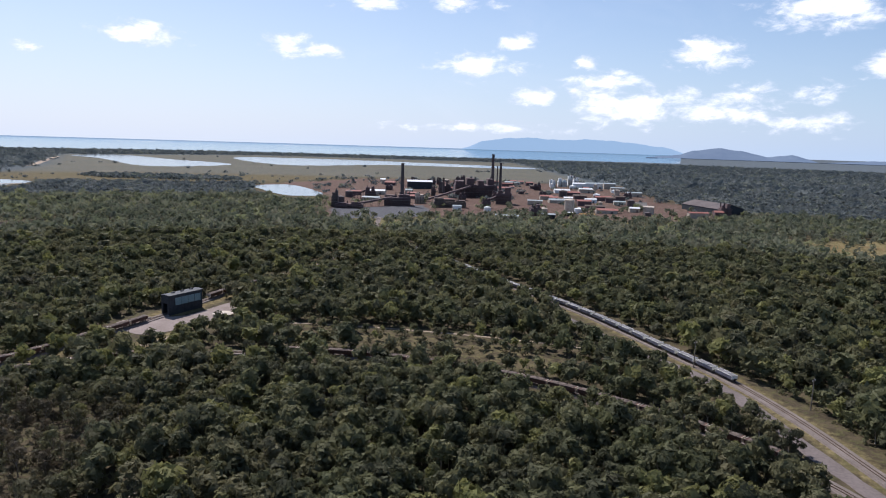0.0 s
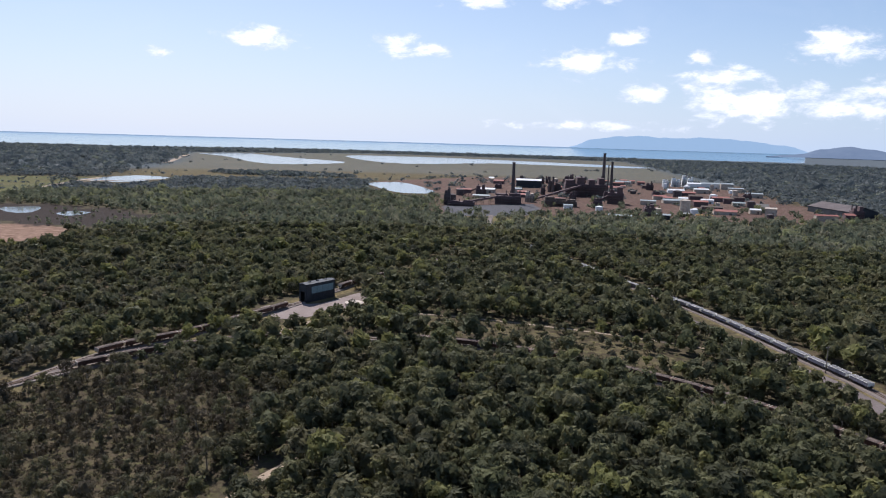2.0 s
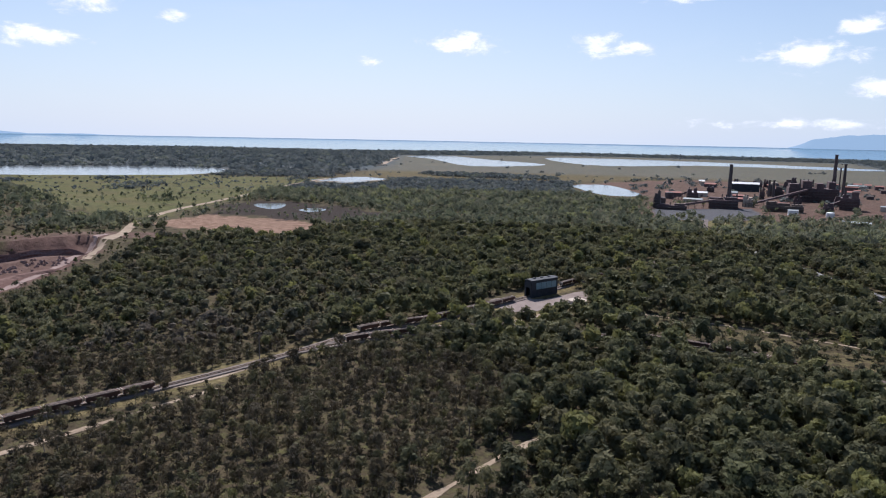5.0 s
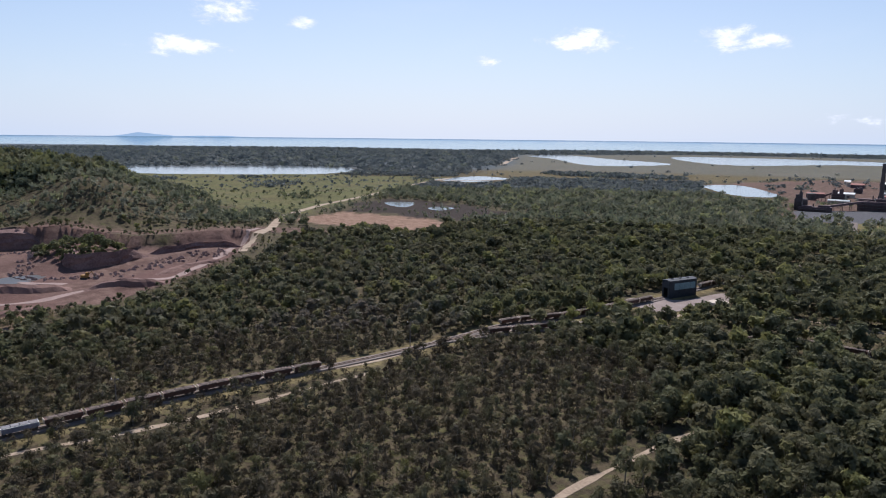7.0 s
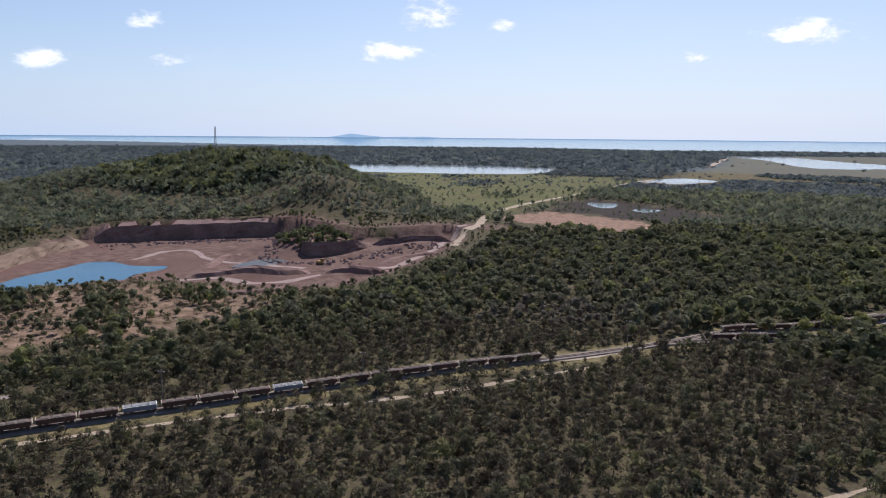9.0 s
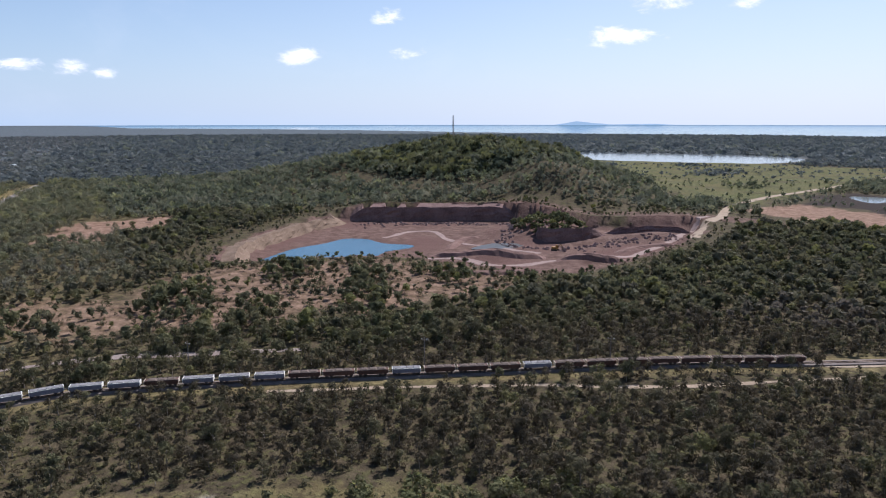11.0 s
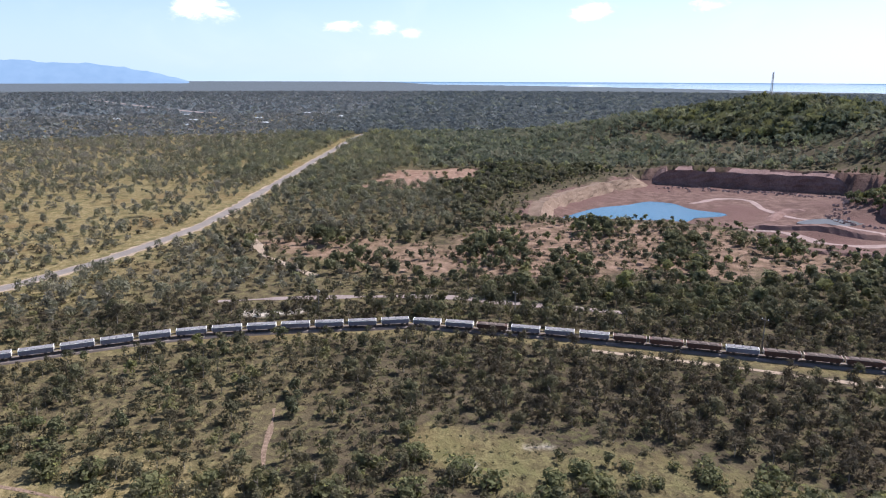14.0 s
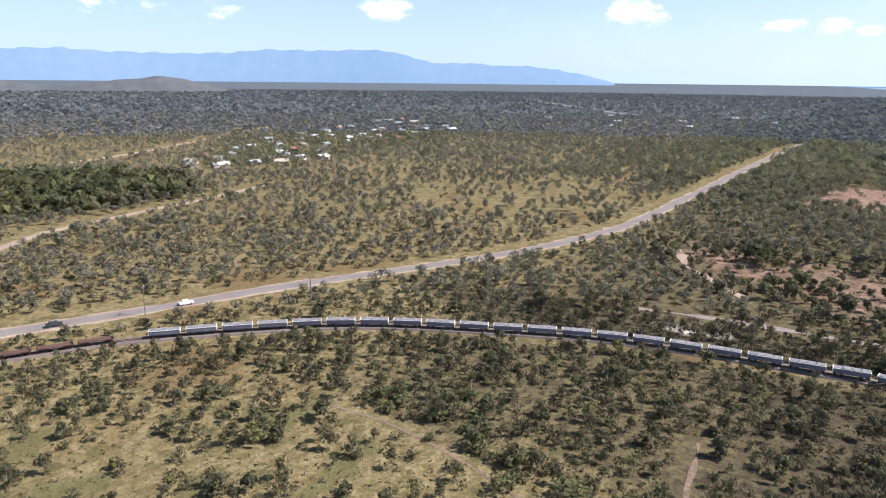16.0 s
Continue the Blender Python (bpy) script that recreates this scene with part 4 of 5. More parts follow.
def plant_all():
    near = [leaf_cloud(100 + k, 200, 0.98, 11 + k % 3, 3.3, 1.6, 8.2) for k in range(6)]
    thin = [leaf_cloud(140 + k, 108, 0.88, 9, 3.2, 1.2, 7.6) for k in range(4)]
    mid = [leaf_cloud(200 + k, 46, 1.8, 8, 3.4, 1.6, 8.2) for k in range(6)]
    far = [leaf_cloud(300 + k, 14, 3.0, 4, 3.3, 1.6, 7.6) for k in range(6)]
    flat = [leaf_cloud(340 + k, 9, 3.5, 4, 4.2, 0.6, 5.0) for k in range(6)]
    clumps = [leaf_cloud(400 + k, 6, 6.0, 3, 6.5, 0.0, 4.2) for k in range(5)]
    shrub = [leaf_cloud(450 + k, 22, 0.95, 4, 2.6, 0.0, 2.6) for k in range(5)]
    trunks = [trunk_cloud(500 + k, 7.2) for k in range(5)]
    x, y, s, gy, rng = scatter(70, 265, 4.0, 1)
    close = np.argsort(np.hypot(x + 70, y - 20) + 1e-6 * x)[:260]
    one = np.zeros(x.size, bool)
    one[close] = True
    plant_single(x[one], y[one], s[one], gy[one], near, thin, trunks)
    x, y, s, gy = x[~one], y[~one], s[~one], gy[~one]
    lean = gy > 0.22
    stamp("tree_belt", near, x[~lean], y[~lean], s[~lean], gy[~lean], rng, M_LEAF, "dense green gum and paperbark trees in full leaf")
    stamp("scrub", thin, x[lean], y[lean], s[lean], gy[lean], rng, M_SCRUB, "thin grey-green scrub trees with sparse leaves")
    stamp("tree_trunks", trunks, x, y, s, gy, rng, M_BARK, "pale bare trunks of the nearer trees")
    x, y, s, gy, rng = scatter(70, 430, 4.4, 5)
    stamp("undergrowth", shrub, x, y, rng.uniform(0.3, 0.9, x.size), np.clip(gy * 1.4, 0, 1), rng, M_SCRUB, "low grey-green shrubs and saplings under the trees")
    tussock = [leaf_cloud(480 + k, 5, 0.55, 2, 1.0, 0.0, 0.7) for k in range(5)]
    x, y, s, gy, rng = scatter(70, 290, 2.3, 6, open_land=True)
    stamp("tussock_grass", tussock, x, y, rng.uniform(0.5, 1.3, x.size), np.clip(gy, 0, 1), rng, M_SCRUB, "tufts of dry yellow-brown tussock grass")
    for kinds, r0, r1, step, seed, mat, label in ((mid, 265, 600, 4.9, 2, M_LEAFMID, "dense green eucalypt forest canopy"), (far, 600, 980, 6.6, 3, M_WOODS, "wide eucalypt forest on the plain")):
        x, y, s, gy, rng = scatter(r0, r1, step, seed)
        pale = (y < -90 + 0.12 * x + 40) & (inside(x, y, GREEN_BELT) < 0) & (inside(x, y, ORANGE) < -12)
        for part_of, leaves, text in ((~pale, mat, label), (pale, M_OPEN, "open grey-green savanna trees with thin crowns")):
            stamp("forest", kinds, x[part_of], y[part_of], s[part_of], gy[part_of], rng, leaves, text)
    x, y, s, gy, rng = scatter(600, 1100, 4.6, 11)
    hill = np.exp(-((x + 835) / 150) ** 2 - ((y - 265) / 140) ** 2) > 0.34
    stamp("forest", far, x[hill], y[hill], s[hill], gy[hill], rng, M_LEAFMID, "dark dense forest over the steep hill")
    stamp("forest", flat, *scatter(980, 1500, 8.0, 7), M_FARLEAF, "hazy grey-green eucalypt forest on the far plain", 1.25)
    for k, (r0, r1, back) in enumerate(((0, 70, False), (0, 190, True))):
        stamp("forest", mid, *scatter(r0, r1, 7.0, 8 + k, behind=back), M_LEAFMID, "open eucalypt forest below the flight")
    stamp("forest", flat, *scatter(190, 800, 13.0, 10, behind=True), M_WOODS, "open eucalypt forest behind the railway bend")
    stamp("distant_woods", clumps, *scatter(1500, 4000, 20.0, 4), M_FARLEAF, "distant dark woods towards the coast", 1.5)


def plant_single(x, y, size, grey, near, thin, trunks):
    """The trees that stand nearest, each with its trunk and crown."""
    made = {}
    rng = np.random.RandomState(77)
    z = height(x.copy(), y.copy())
    for k in range(len(x)):
        sparse = grey[k] > 0.22
        shape = (bool(sparse), rng.randint(0, 4), rng.randint(0, 4))
        if shape not in made:
            tris = (thin if sparse else near)[shape[1]]
            crown = fast_mesh("crown", tris.reshape(-1, 3), np.arange(tris.size // 3), 3, M_SCRUB if sparse else M_LEAF,
                              [("tone", "FACE", np.full(len(tris), rng.uniform())), ("grey", "FACE", np.full(len(tris), 0.6 if sparse else 0.1 * shape[2]))])
            t = trunks[shape[1]]
            trunk = fast_mesh("trunk", t.reshape(-1, 3), np.arange(t.size // 3), 3, M_BARK)
            top = new("tree")
            crown.parent = trunk.parent = top
            tagged(top, "thin grey-green scrub tree with sparse leaves" if sparse else "bushy green gum tree with a pale trunk", "tree", "bushland trees")
            tagged(trunk, "pale bark trunk with forked limbs")
            made[shape] = top
            top.matrix_world = pose(x[k], y[k], z[k], 0, 0, rng.uniform(0, 360)) @ Matrix.Scale(size[k], 4)
        else:
            ob = copy_thing(made[shape], Matrix())
            ob.matrix_world = pose(x[k], y[k], z[k], 0, 0, rng.uniform(0, 360)) @ Matrix.Scale(size[k], 4)


plant_all()


def green_bushes():
    """Round leafy bushes on the moist edge of the meadows."""
    rng = np.random.RandomState(31)
    kinds = []
    for k in range(3):
        tris = leaf_cloud(460 + k, 170, 0.42, 8, 2.3, -0.2, 2.7)
        crown = fast_mesh("foliage", tris.reshape(-1, 3), np.arange(tris.size // 3), 3, M_LEAF, [("tone", "FACE", rng.uniform(0.45, 0.95, len(tris))), ("grey", "FACE", np.zeros(len(tris)))])
        stem = trunk_cloud(470 + k, 1.6) * np.array([0.5, 0.5, 1.0])
        stems = fast_mesh("stems", stem.reshape(-1, 3), np.arange(stem.size // 3), 3, M_BARK)
        top = new("bush")
        crown.parent = stems.parent = top
        kinds.append(tagged(top, "round bright green bush on the meadow edge", "bush", "meadow bushes"))
    edge = curve([(-160, -208), (-161, -194), (-158, -184), (-154, -173), (-151, -161), (-147, -150), (-148, -137), (-155, -118), (-157, -97), (-152, -80), (-156, -57), (-148, -34), (-146, -16), (-137, 1), (-133, 16)], 4.5)
    used = set()
    for x, y in edge:
        for _ in range(2):
            px, py = x + rng.normal(0, 4.5), y + rng.normal(0, 2.5)
            k, size = rng.randint(3), rng.uniform(0.7, 1.6)
            z = float(height(np.array([px]), np.array([py]))[0]) - 0.05
            m = pose(px, py, z, 0, 0, rng.uniform(0, 360)) @ Matrix.Diagonal((size, size, size * 0.85, 1))
            if k in used:
                copy_thing(kinds[k], Matrix()).matrix_world = m
            else:
                kinds[k].matrix_world = m
                used.add(k)


green_bushes()


# ---- things ----
def box(bm, cx, cy, z0, lx, ly, h, turn=0.0, taper=1.0):
    """A block on its base; taper narrows the top."""
    ca, sa = math.cos(turn), math.sin(turn)
    vs = []
    for z, k in ((z0, 1.0), (z0 + h, taper)):
        for a, b in ((-1, -1), (1, -1), (1, 1), (-1, 1)):
            x, y = a * lx / 2 * k, b * ly / 2 * k
            vs.append(bm.verts.new((cx + x * ca - y * sa, cy + x * sa + y * ca, z)))
    for f in ((3, 2, 1, 0), (4, 5, 6, 7), (0, 1, 5, 4), (1, 2, 6, 5), (2, 3, 7, 6), (3, 0, 4, 7)):
        bm.faces.new([vs[i] for i in f])


def part(name, bm, mat, parent, label=""):
    me = bpy.data.meshes.new(name)
    bm.to_mesh(me)
    bm.free()
    me.materials.append(mat)
    ob = new(name, me)
    ob.parent = parent
    if label:
        tagged(ob, label)
    return ob


def make_wagon(body_mat, load_mat, rib_mat, label, covered):
    """A bogie ore wagon, 9 m over the body, standing on the rails."""
    top = new("ore_wagon")
    bm = bmesh.new()
    long = 8.2 if covered else 9.1
    box(bm, 0, 0, 0.7, long - 0.7, 2.0, 0.3, 0, 1.0)
    box(bm, 0, 0, 1.0, long, 2.3, 1.05)
    part("body", bm, body_mat, top)
    for s in (-1, 1):
        bm = bmesh.new()
        box(bm, 0, s * 1.17, 2.0, 8.3, 0.14, 0.16)
        part("top_rail", bm, rib_mat if covered else load_mat, top)
        for k in range(8):
            bm = bmesh.new()
            box(bm, -3.7 + 1.057 * k, s * 1.185, 1.03, 0.12, 0.09, 0.95)
            part("rib", bm, body_mat, top)
        bm = bmesh.new()
        box(bm, s * (long / 2 + 0.07), 0, 0.95, 0.14, 2.32, 1.24)
        part("end_frame", bm, rib_mat, top)
        bm = bmesh.new()
        box(bm, s * 4.6, 0, 0.9, 0.8, 0.45, 0.3)
        part("coupler", bm, M_UNDER, top)
        bm = bmesh.new()
        box(bm, s * 2.9, 0, 0.62, 2.2, 1.8, 0.5)
        bogie = part("bogie", bm, M_UNDER, top)
        for a in (-0.75, 0.75):
            for b in (-0.53, 0.53):
                bm = bmesh.new()
                bmesh.ops.create_cone(bm, cap_ends=True, segments=10, radius1=0.42, radius2=0.42, depth=0.12, matrix=pose(s * 2.9 + a, b, 0.42, 90, 0, 0))
                part("wheel", bm, M_UNDER, bogie)
    if covered:
        for k in range(4):
            bm = bmesh.new()
            box(bm, -3.06 + 2.04 * k, 0, 2.056, 1.94, 2.14, 0.2, 0, 0.92)
            part("cover_panel", bm, load_mat, top, "dusty pale cover panel")
    else:
        for k in range(3):
            bm = bmesh.new()
            box(bm, -2.6 + 2.6 * k, 0, 2.055, 2.6, 2.1, 0.26, 0, 0.6)
            part("ore_load", bm, load_mat, top, "brown ore load")
    return tagged(top, label, "ore wagon", "parked ore wagons")


def make_flat():
    top = new("flat_wagon")
    bm = bmesh.new()
    box(bm, 0, 0, 0.95, 9.0, 2.4, 0.28)
    part("deck", bm, M_RUST, top)
    for s in (-1, 1):
        bm = bmesh.new()
        box(bm, s * 3.0, 0, 0.5, 2.1, 1.8, 0.45)
        bogie = part("bogie", bm, M_UNDER, top)
        for a in (-0.75, 0.75):
            for b in (-0.53, 0.53):
                bm = bmesh.new()
                bmesh.ops.create_cone(bm, cap_ends=True, segments=10, radius1=0.42, radius2=0.42, depth=0.12, matrix=pose(s * 3.0 + a, b, 0.42, 90, 0, 0))
                part("wheel", bm, M_UNDER, bogie)
        bm = bmesh.new()
        box(bm, s * 4.3, 0, 1.23, 0.2, 2.3, 0.55)
        part("end_stop", bm, M_RUST, top)
    return tagged(top, "low empty rusty flat wagon on the rails", "flat wagon", "parked flat wagons")


WAGONS = {
    "w": make_wagon(M_WHITE, M_COVER, M_CREAM, "pale grey covered ore wagon with cream frame", True),
    "r": make_wagon(M_RUST, M_ORE, M_BEIGE, "dark rusty open ore wagon with brown load", False),
    "f": make_flat(),
}
FIRST = {k: True for k in WAGONS}


def train(line, start, end, kinds, pitch=10.0):
    """Wagons coupled along a line between two places on it."""
    q = [Vector(p) for p in line]
    run = [0.0]
    for a, b in zip(q, q[1:]):
        run.append(run[-1] + (b - a).length)
    where = lambda p: run[min(range(len(q)), key=lambda i: (q[i] - Vector(p)).length)]
    s0, s1 = where(start), where(end)
    for k in range(int(abs(s1 - s0) / pitch)):
        s = s0 + (k + 0.5) * pitch * (1 if s1 > s0 else -1)
        i = max(j for j in range(len(run) - 1) if run[j] <= max(s, 0))
        p = q[i].lerp(q[i + 1], (s - run[i]) / (run[i + 1] - run[i]))
        d = q[i + 1] - q[i]
        z = float(height(np.array([p.x]), np.array([p.y]))[0]) + 0.66
        m = pose(p.x, p.y, z, 0, 0, math.degrees(math.atan2(d.y, d.x)))
        kind = kinds[k % len(kinds)]
        if FIRST[kind]:
            WAGONS[kind].matrix_world, FIRST[kind] = m, False
        else:
            copy_thing(WAGONS[kind], m)


train(RAIL_WEST, (-93, -314), (-150, -283), "f")
train(RAIL_WEST, (-150, -283), (-182, 108), "w" * 22 + "rwwwrrrwrrrwrrrrrrrrr")
train(RAIL_WEST, (-163, 184), (-128, 268), "r")
train(RAIL_WEST, (-115, 305), (-104, 345), "r")
train(RAIL_MIDDLE, (-160, 170), (-112, 221), "r")
train(RAIL_MIDDLE, (-66, 232), (84, 150), "r")
train(RAIL_EAST, (90, 211), (-40, 500), "w")


def rock_face(name, line, foot, top, lean, mat, label, seed):
    """A broken rock wall along a line, with ledges and gullies."""
    q = np.array(line, float)
    d = np.gradient(q, axis=0)
    d /= np.linalg.norm(d, axis=1)[:, None]
    out = np.stack([d[:, 1], -d[:, 0]], 1)
    rng = np.random.RandomState(seed)
    rows, v = 7, []
    n = len(q)
    crest = top + 0.8 * lump(q[:, 0], q[:, 1], 25, seed)
    fade = ease(np.arange(n), 0, 5) * ease(n - 1 - np.arange(n), 0, 5)
    for k in range(rows):
        t = k / (rows - 1)
        jut = rng.uniform(-0.7, 0.7, n) + 0.9 * lump(q[:, 0], q[:, 1], 15, seed + k)
        e = q + out * (lean * (1 - t) + jut * (0.4 + t * (1 - t)))[:, None]
        v.append(np.column_stack([e, foot + (crest - foot) * t * (0.35 + 0.65 * fade)]))
    e = q - out * 9
    v.append(np.column_stack([e, height(e[:, 0].copy(), e[:, 1].copy()) - 0.6]))
    v = np.concatenate(v)
    faces = [(k * n + i, k * n + i + 1, (k + 1) * n + i + 1, (k + 1) * n + i) for k in range(rows) for i in range(n - 1)]
    return tagged(mesh_object(name, v, faces, mat), label, "quarry wall", kind="structure")


ribbon("track", curve([(-416, 51), (-410, 65), (-379, 97), (-382, 133), (-372, 165), (-398, 215), (-460, 310)], 4), 4.5, 0.12, M_HAUL, "pale pink haul road over the quarry floor", "track", 0.0, 0.4)
ribbon("track", curve([(-499, 57), (-517, 83), (-508, 100), (-474, 96), (-449, 104), (-403, 130)], 4), 4.0, 0.14, M_HAUL, "pale pink branch of the haul road", "track", 0.0, 0.4)
rock_face("wall_quarry_back", curve([(-588, 52), (-575, 95), (-556, 145), (-538, 185)], 3), -6.8, 5.5, 3.0, M_CLIFF, "sheer quarry face of broken red rock, shade in its colour", 1)
rock_face("wall_quarry_lobe", curve([(-520, 190), (-478, 172), (-440, 150), (-428, 172), (-436, 200)], 3), -6.8, 4.5, 3.0, M_CLIFF, "rock face below a shrubby bench, shade in its colour", 2)
rock_face("wall_quarry_north", curve([(-446, 204), (-440, 238), (-424, 268)], 3), -6.4, 0.5, 3.0, M_CLIFF, "low rock face at the haul road, shade in its colour", 3)
rock_face("wall_quarry_bank", curve([(-418, -52), (-470, -40), (-535, 2), (-580, 46)], 4), -6.6, 0.8, 6.0, M_BANK, "sloping brown bank above the pool", 4)


def berm(line, width, tall):
    q = np.array(curve(line, 3))
    d = np.gradient(q, axis=0)
    d /= np.linalg.norm(d, axis=1)[:, None]
    side = np.stack([-d[:, 1], d[:, 0]], 1)
    n, v = len(q), []
    rng = np.random.RandomState(len(line) * 7 + n)
    end = ease(np.arange(n), -0.5, 3) * ease(n - 1 - np.arange(n), -0.5, 3)
    for k, up in ((-1, -0.06), (-0.45, 0.8), (0, 1.0), (0.45, 0.75), (1, -0.06)):
        e = q + side * (width / 2 * k) + rng.normal(0, 0.25, q.shape)
        v.append(np.column_stack([e, height(e[:, 0].copy(), e[:, 1].copy()) + tall * up * end + rng.normal(0, 0.12, n) - 0.25]))
    v = np.stack(v, 1).reshape(-1, 3)
    faces = [(5 * i + k + 1, 5 * i + k, 5 * i + 5 + k, 5 * i + 6 + k) for i in range(n - 1) for k in range(4)]
    return tagged(mesh_object("earth_berm", v, faces, M_EARTH), "long low berm of red quarry earth", "earth berm", "quarry berms")


for line, width, tall in (([(-424, 66), (-408, 82), (-396, 110), (-392, 128)], 9, 3.2), ([(-382, 128), (-370, 146), (-362, 166)], 8, 3.0), ([(-440, 84), (-462, 100), (-470, 118)], 8, 2.2),
                          ([(-390, 176), (-400, 206), (-398, 230)], 7, 2.0), ([(-352, 40), (-338, 66), (-334, 92)], 8, 1.8)):
    berm(line, width, tall)


def boulders():
    rng = np.random.RandomState(9)
    v, f = [], []
    foot = curve([(-572, 60), (-560, 100), (-541, 148), (-505, 165), (-445, 128), (-414, 160), (-424, 205), (-424, 250)], 2)
    for k in range(420):
        x, y = foot[rng.randint(len(foot))]
        x, y = x + abs(rng.normal(0, 7)), y - rng.uniform(0, 8)
        if inside(np.array([x]), np.array([y]), PIT)[0] < 8 or inside(np.array([x]), np.array([y]), POOL)[0] > -1:
            continue
        z = float(height(np.array([x]), np.array([y]))[0])
        r = rng.uniform(0.5, 1.7)
        o = len(v)
        for dx, dy, dz in ((1, 0, 0), (0, 1, 0), (-1, 0, 0), (0, -1, 0), (0, 0, 0.9), (0, 0, -0.7), (0.6, 0.6, 0.5), (-0.6, -0.5, 0.55)):
            v.append((x + dx * r * rng.uniform(0.6, 1.2), y + dy * r * rng.uniform(0.6, 1.2), z + dz * r))
        for a, b, c in ((0, 6, 4), (6, 1, 4), (1, 2, 4), (2, 7, 4), (7, 3, 4), (3, 0, 4), (1, 6, 0), (3, 7, 2), (0, 5, 1), (1, 5, 2), (2, 5, 3), (3, 5, 0)):
            f.append((o + a, o + b, o + c))
    tagged(mesh_object("boulders", v, f, M_ROCK), "broken rocks strewn over the quarry floor", "boulders", kind="stuff")


boulders()


def group_at(name, x, y, turn, label, category, group=""):
    if len(label.split()) < 4:
        label += " of the ore works"
    top = new(name)
    top.matrix_world = Matrix.Translation(fold(np.array([x, y, float(height(np.array([x]), np.array([y]))[0]) - 0.05]))) @ pose(0, 0, 0, 0, 0, turn)
    return tagged(top, label, category, group)


def one_box(name, parent, mat, *dims, label="", turn=0.0, taper=1.0):
    bm = bmesh.new()
    box(bm, *dims, turn, taper)
    return part(name, bm, mat, parent, label)


def gable(bm, lx, ly, z, rise, over=0.4):
    """Pitched roof along x with real thickness."""
    a, b, t = lx / 2 + over, ly / 2 + over, 0.18
    s = [[bm.verts.new((x, y, zz + up)) for y, zz in ((-b, z - 0.1), (0, z + rise), (b, z - 0.1))] for up in (0, t) for x in (-a, a)]
    lo0, lo1, hi0, hi1 = s
    for k in (0, 1):
        bm.faces.new((hi0[k], hi1[k], hi1[k + 1], hi0[k + 1]))
        bm.faces.new((lo0[k + 1], lo1[k + 1], lo1[k], lo0[k]))
        bm.faces.new((lo0[k], lo0[k + 1], hi0[k + 1], hi0[k])[::-1])
        bm.faces.new((lo1[k], lo1[k + 1], hi1[k + 1], hi1[k]))
    bm.faces.new((lo0[0], lo1[0], hi1[0], hi0[0]))
    bm.faces.new((lo1[2], lo0[2], hi0[2], hi1[2]))


def shed(x, y, lx, ly, h, turn, wall, roof, label, name="shed", group="works sheds", rise=None):
    top = group_at(name, x, y, turn, label, "shed", group)
    rise = ly * 0.16 if rise is None else rise
    bm = bmesh.new()
    box(bm, 0, 0, 0, lx, ly, h)
    for s in (-1, 1):
        q = [bm.verts.new((s * lx / 2, -ly / 2, h)), bm.verts.new((s * lx / 2, ly / 2, h)), bm.verts.new((s * lx / 2, 0, h + rise))]
        bm.faces.new(q if s > 0 else q[::-1])
    part("wall", bm, wall, top)
    bm = bmesh.new()
    gable(bm, lx, ly, h, rise)
    part("roof", bm, roof, top)
    one_box("door", top, M_STACK, lx * 0.22, -ly / 2 - 0.03, 0, min(3.0, lx * 0.16), 0.1, min(h * 0.6, 3.0))
    return top


def process_block(x, y, lx, ly, h, turn, mat, label, seed):
    """A tall ore plant: stepped volumes, open floors on columns, pipes and vents."""
    rng = random.Random(seed)
    top = group_at("process_building", x, y, turn, label, "process building", "process buildings")
    one_box("main_wall", top, mat, 0, 0, 0, lx, ly, h * 0.62)
    n = max(2, int(lx / 13))
    for k in range(n):
        w = lx / n
        one_box("upper_block", top, mat, -lx / 2 + w * (k + 0.5), rng.uniform(-0.12, 0.12) * ly, h * 0.62, w * rng.uniform(0.55, 0.97), ly * rng.uniform(0.5, 0.85), h * rng.uniform(0.12, 0.38))
    floors = max(2, int(h / 5))
    for k in range(1, floors):
        one_box("floor_deck", top, M_STACK, 0, -ly / 2 - 1.3, h * 0.62 * k / floors, lx * 0.96, 2.4, 0.3)
    cols = max(3, int(lx / 6))
    for k in range(cols + 1):
        one_box("column", top, M_STACK, -lx * 0.48 + lx * 0.96 * k / cols, -ly / 2 - 2.3, 0, 0.5, 0.5, h * 0.6)
    for k in range(max(2, int(lx / 9))):
        r = rng.uniform(0.5, 1.1)
        bm = bmesh.new()
        bmesh.ops.create_cone(bm, cap_ends=True, segments=10, radius1=r, radius2=r * 0.9, depth=h * 0.35, matrix=pose(rng.uniform(-0.45, 0.45) * lx, rng.uniform(-0.3, 0.3) * ly, h * 0.85))
        part("vent", bm, M_STACK, top)
    return top


def chimney(x, y, h, r, label):
    top = group_at("chimney", x, y, 0, label, "chimney", "works chimneys")
    bm = bmesh.new()
    bmesh.ops.create_cone(bm, cap_ends=True, segments=18, radius1=r * 1.25, radius2=r * 0.85, depth=h, matrix=pose(0, 0, h / 2))
    part("shaft", bm, M_STACK, top)
    for z in (h - 0.6, h * 0.66):
        bm = bmesh.new()
        bmesh.ops.create_cone(bm, cap_ends=True, segments=18, radius1=r * 1.12, radius2=r * 1.12, depth=1.1, matrix=pose(0, 0, z))
        part("band", bm, M_STACK, top)
    return top


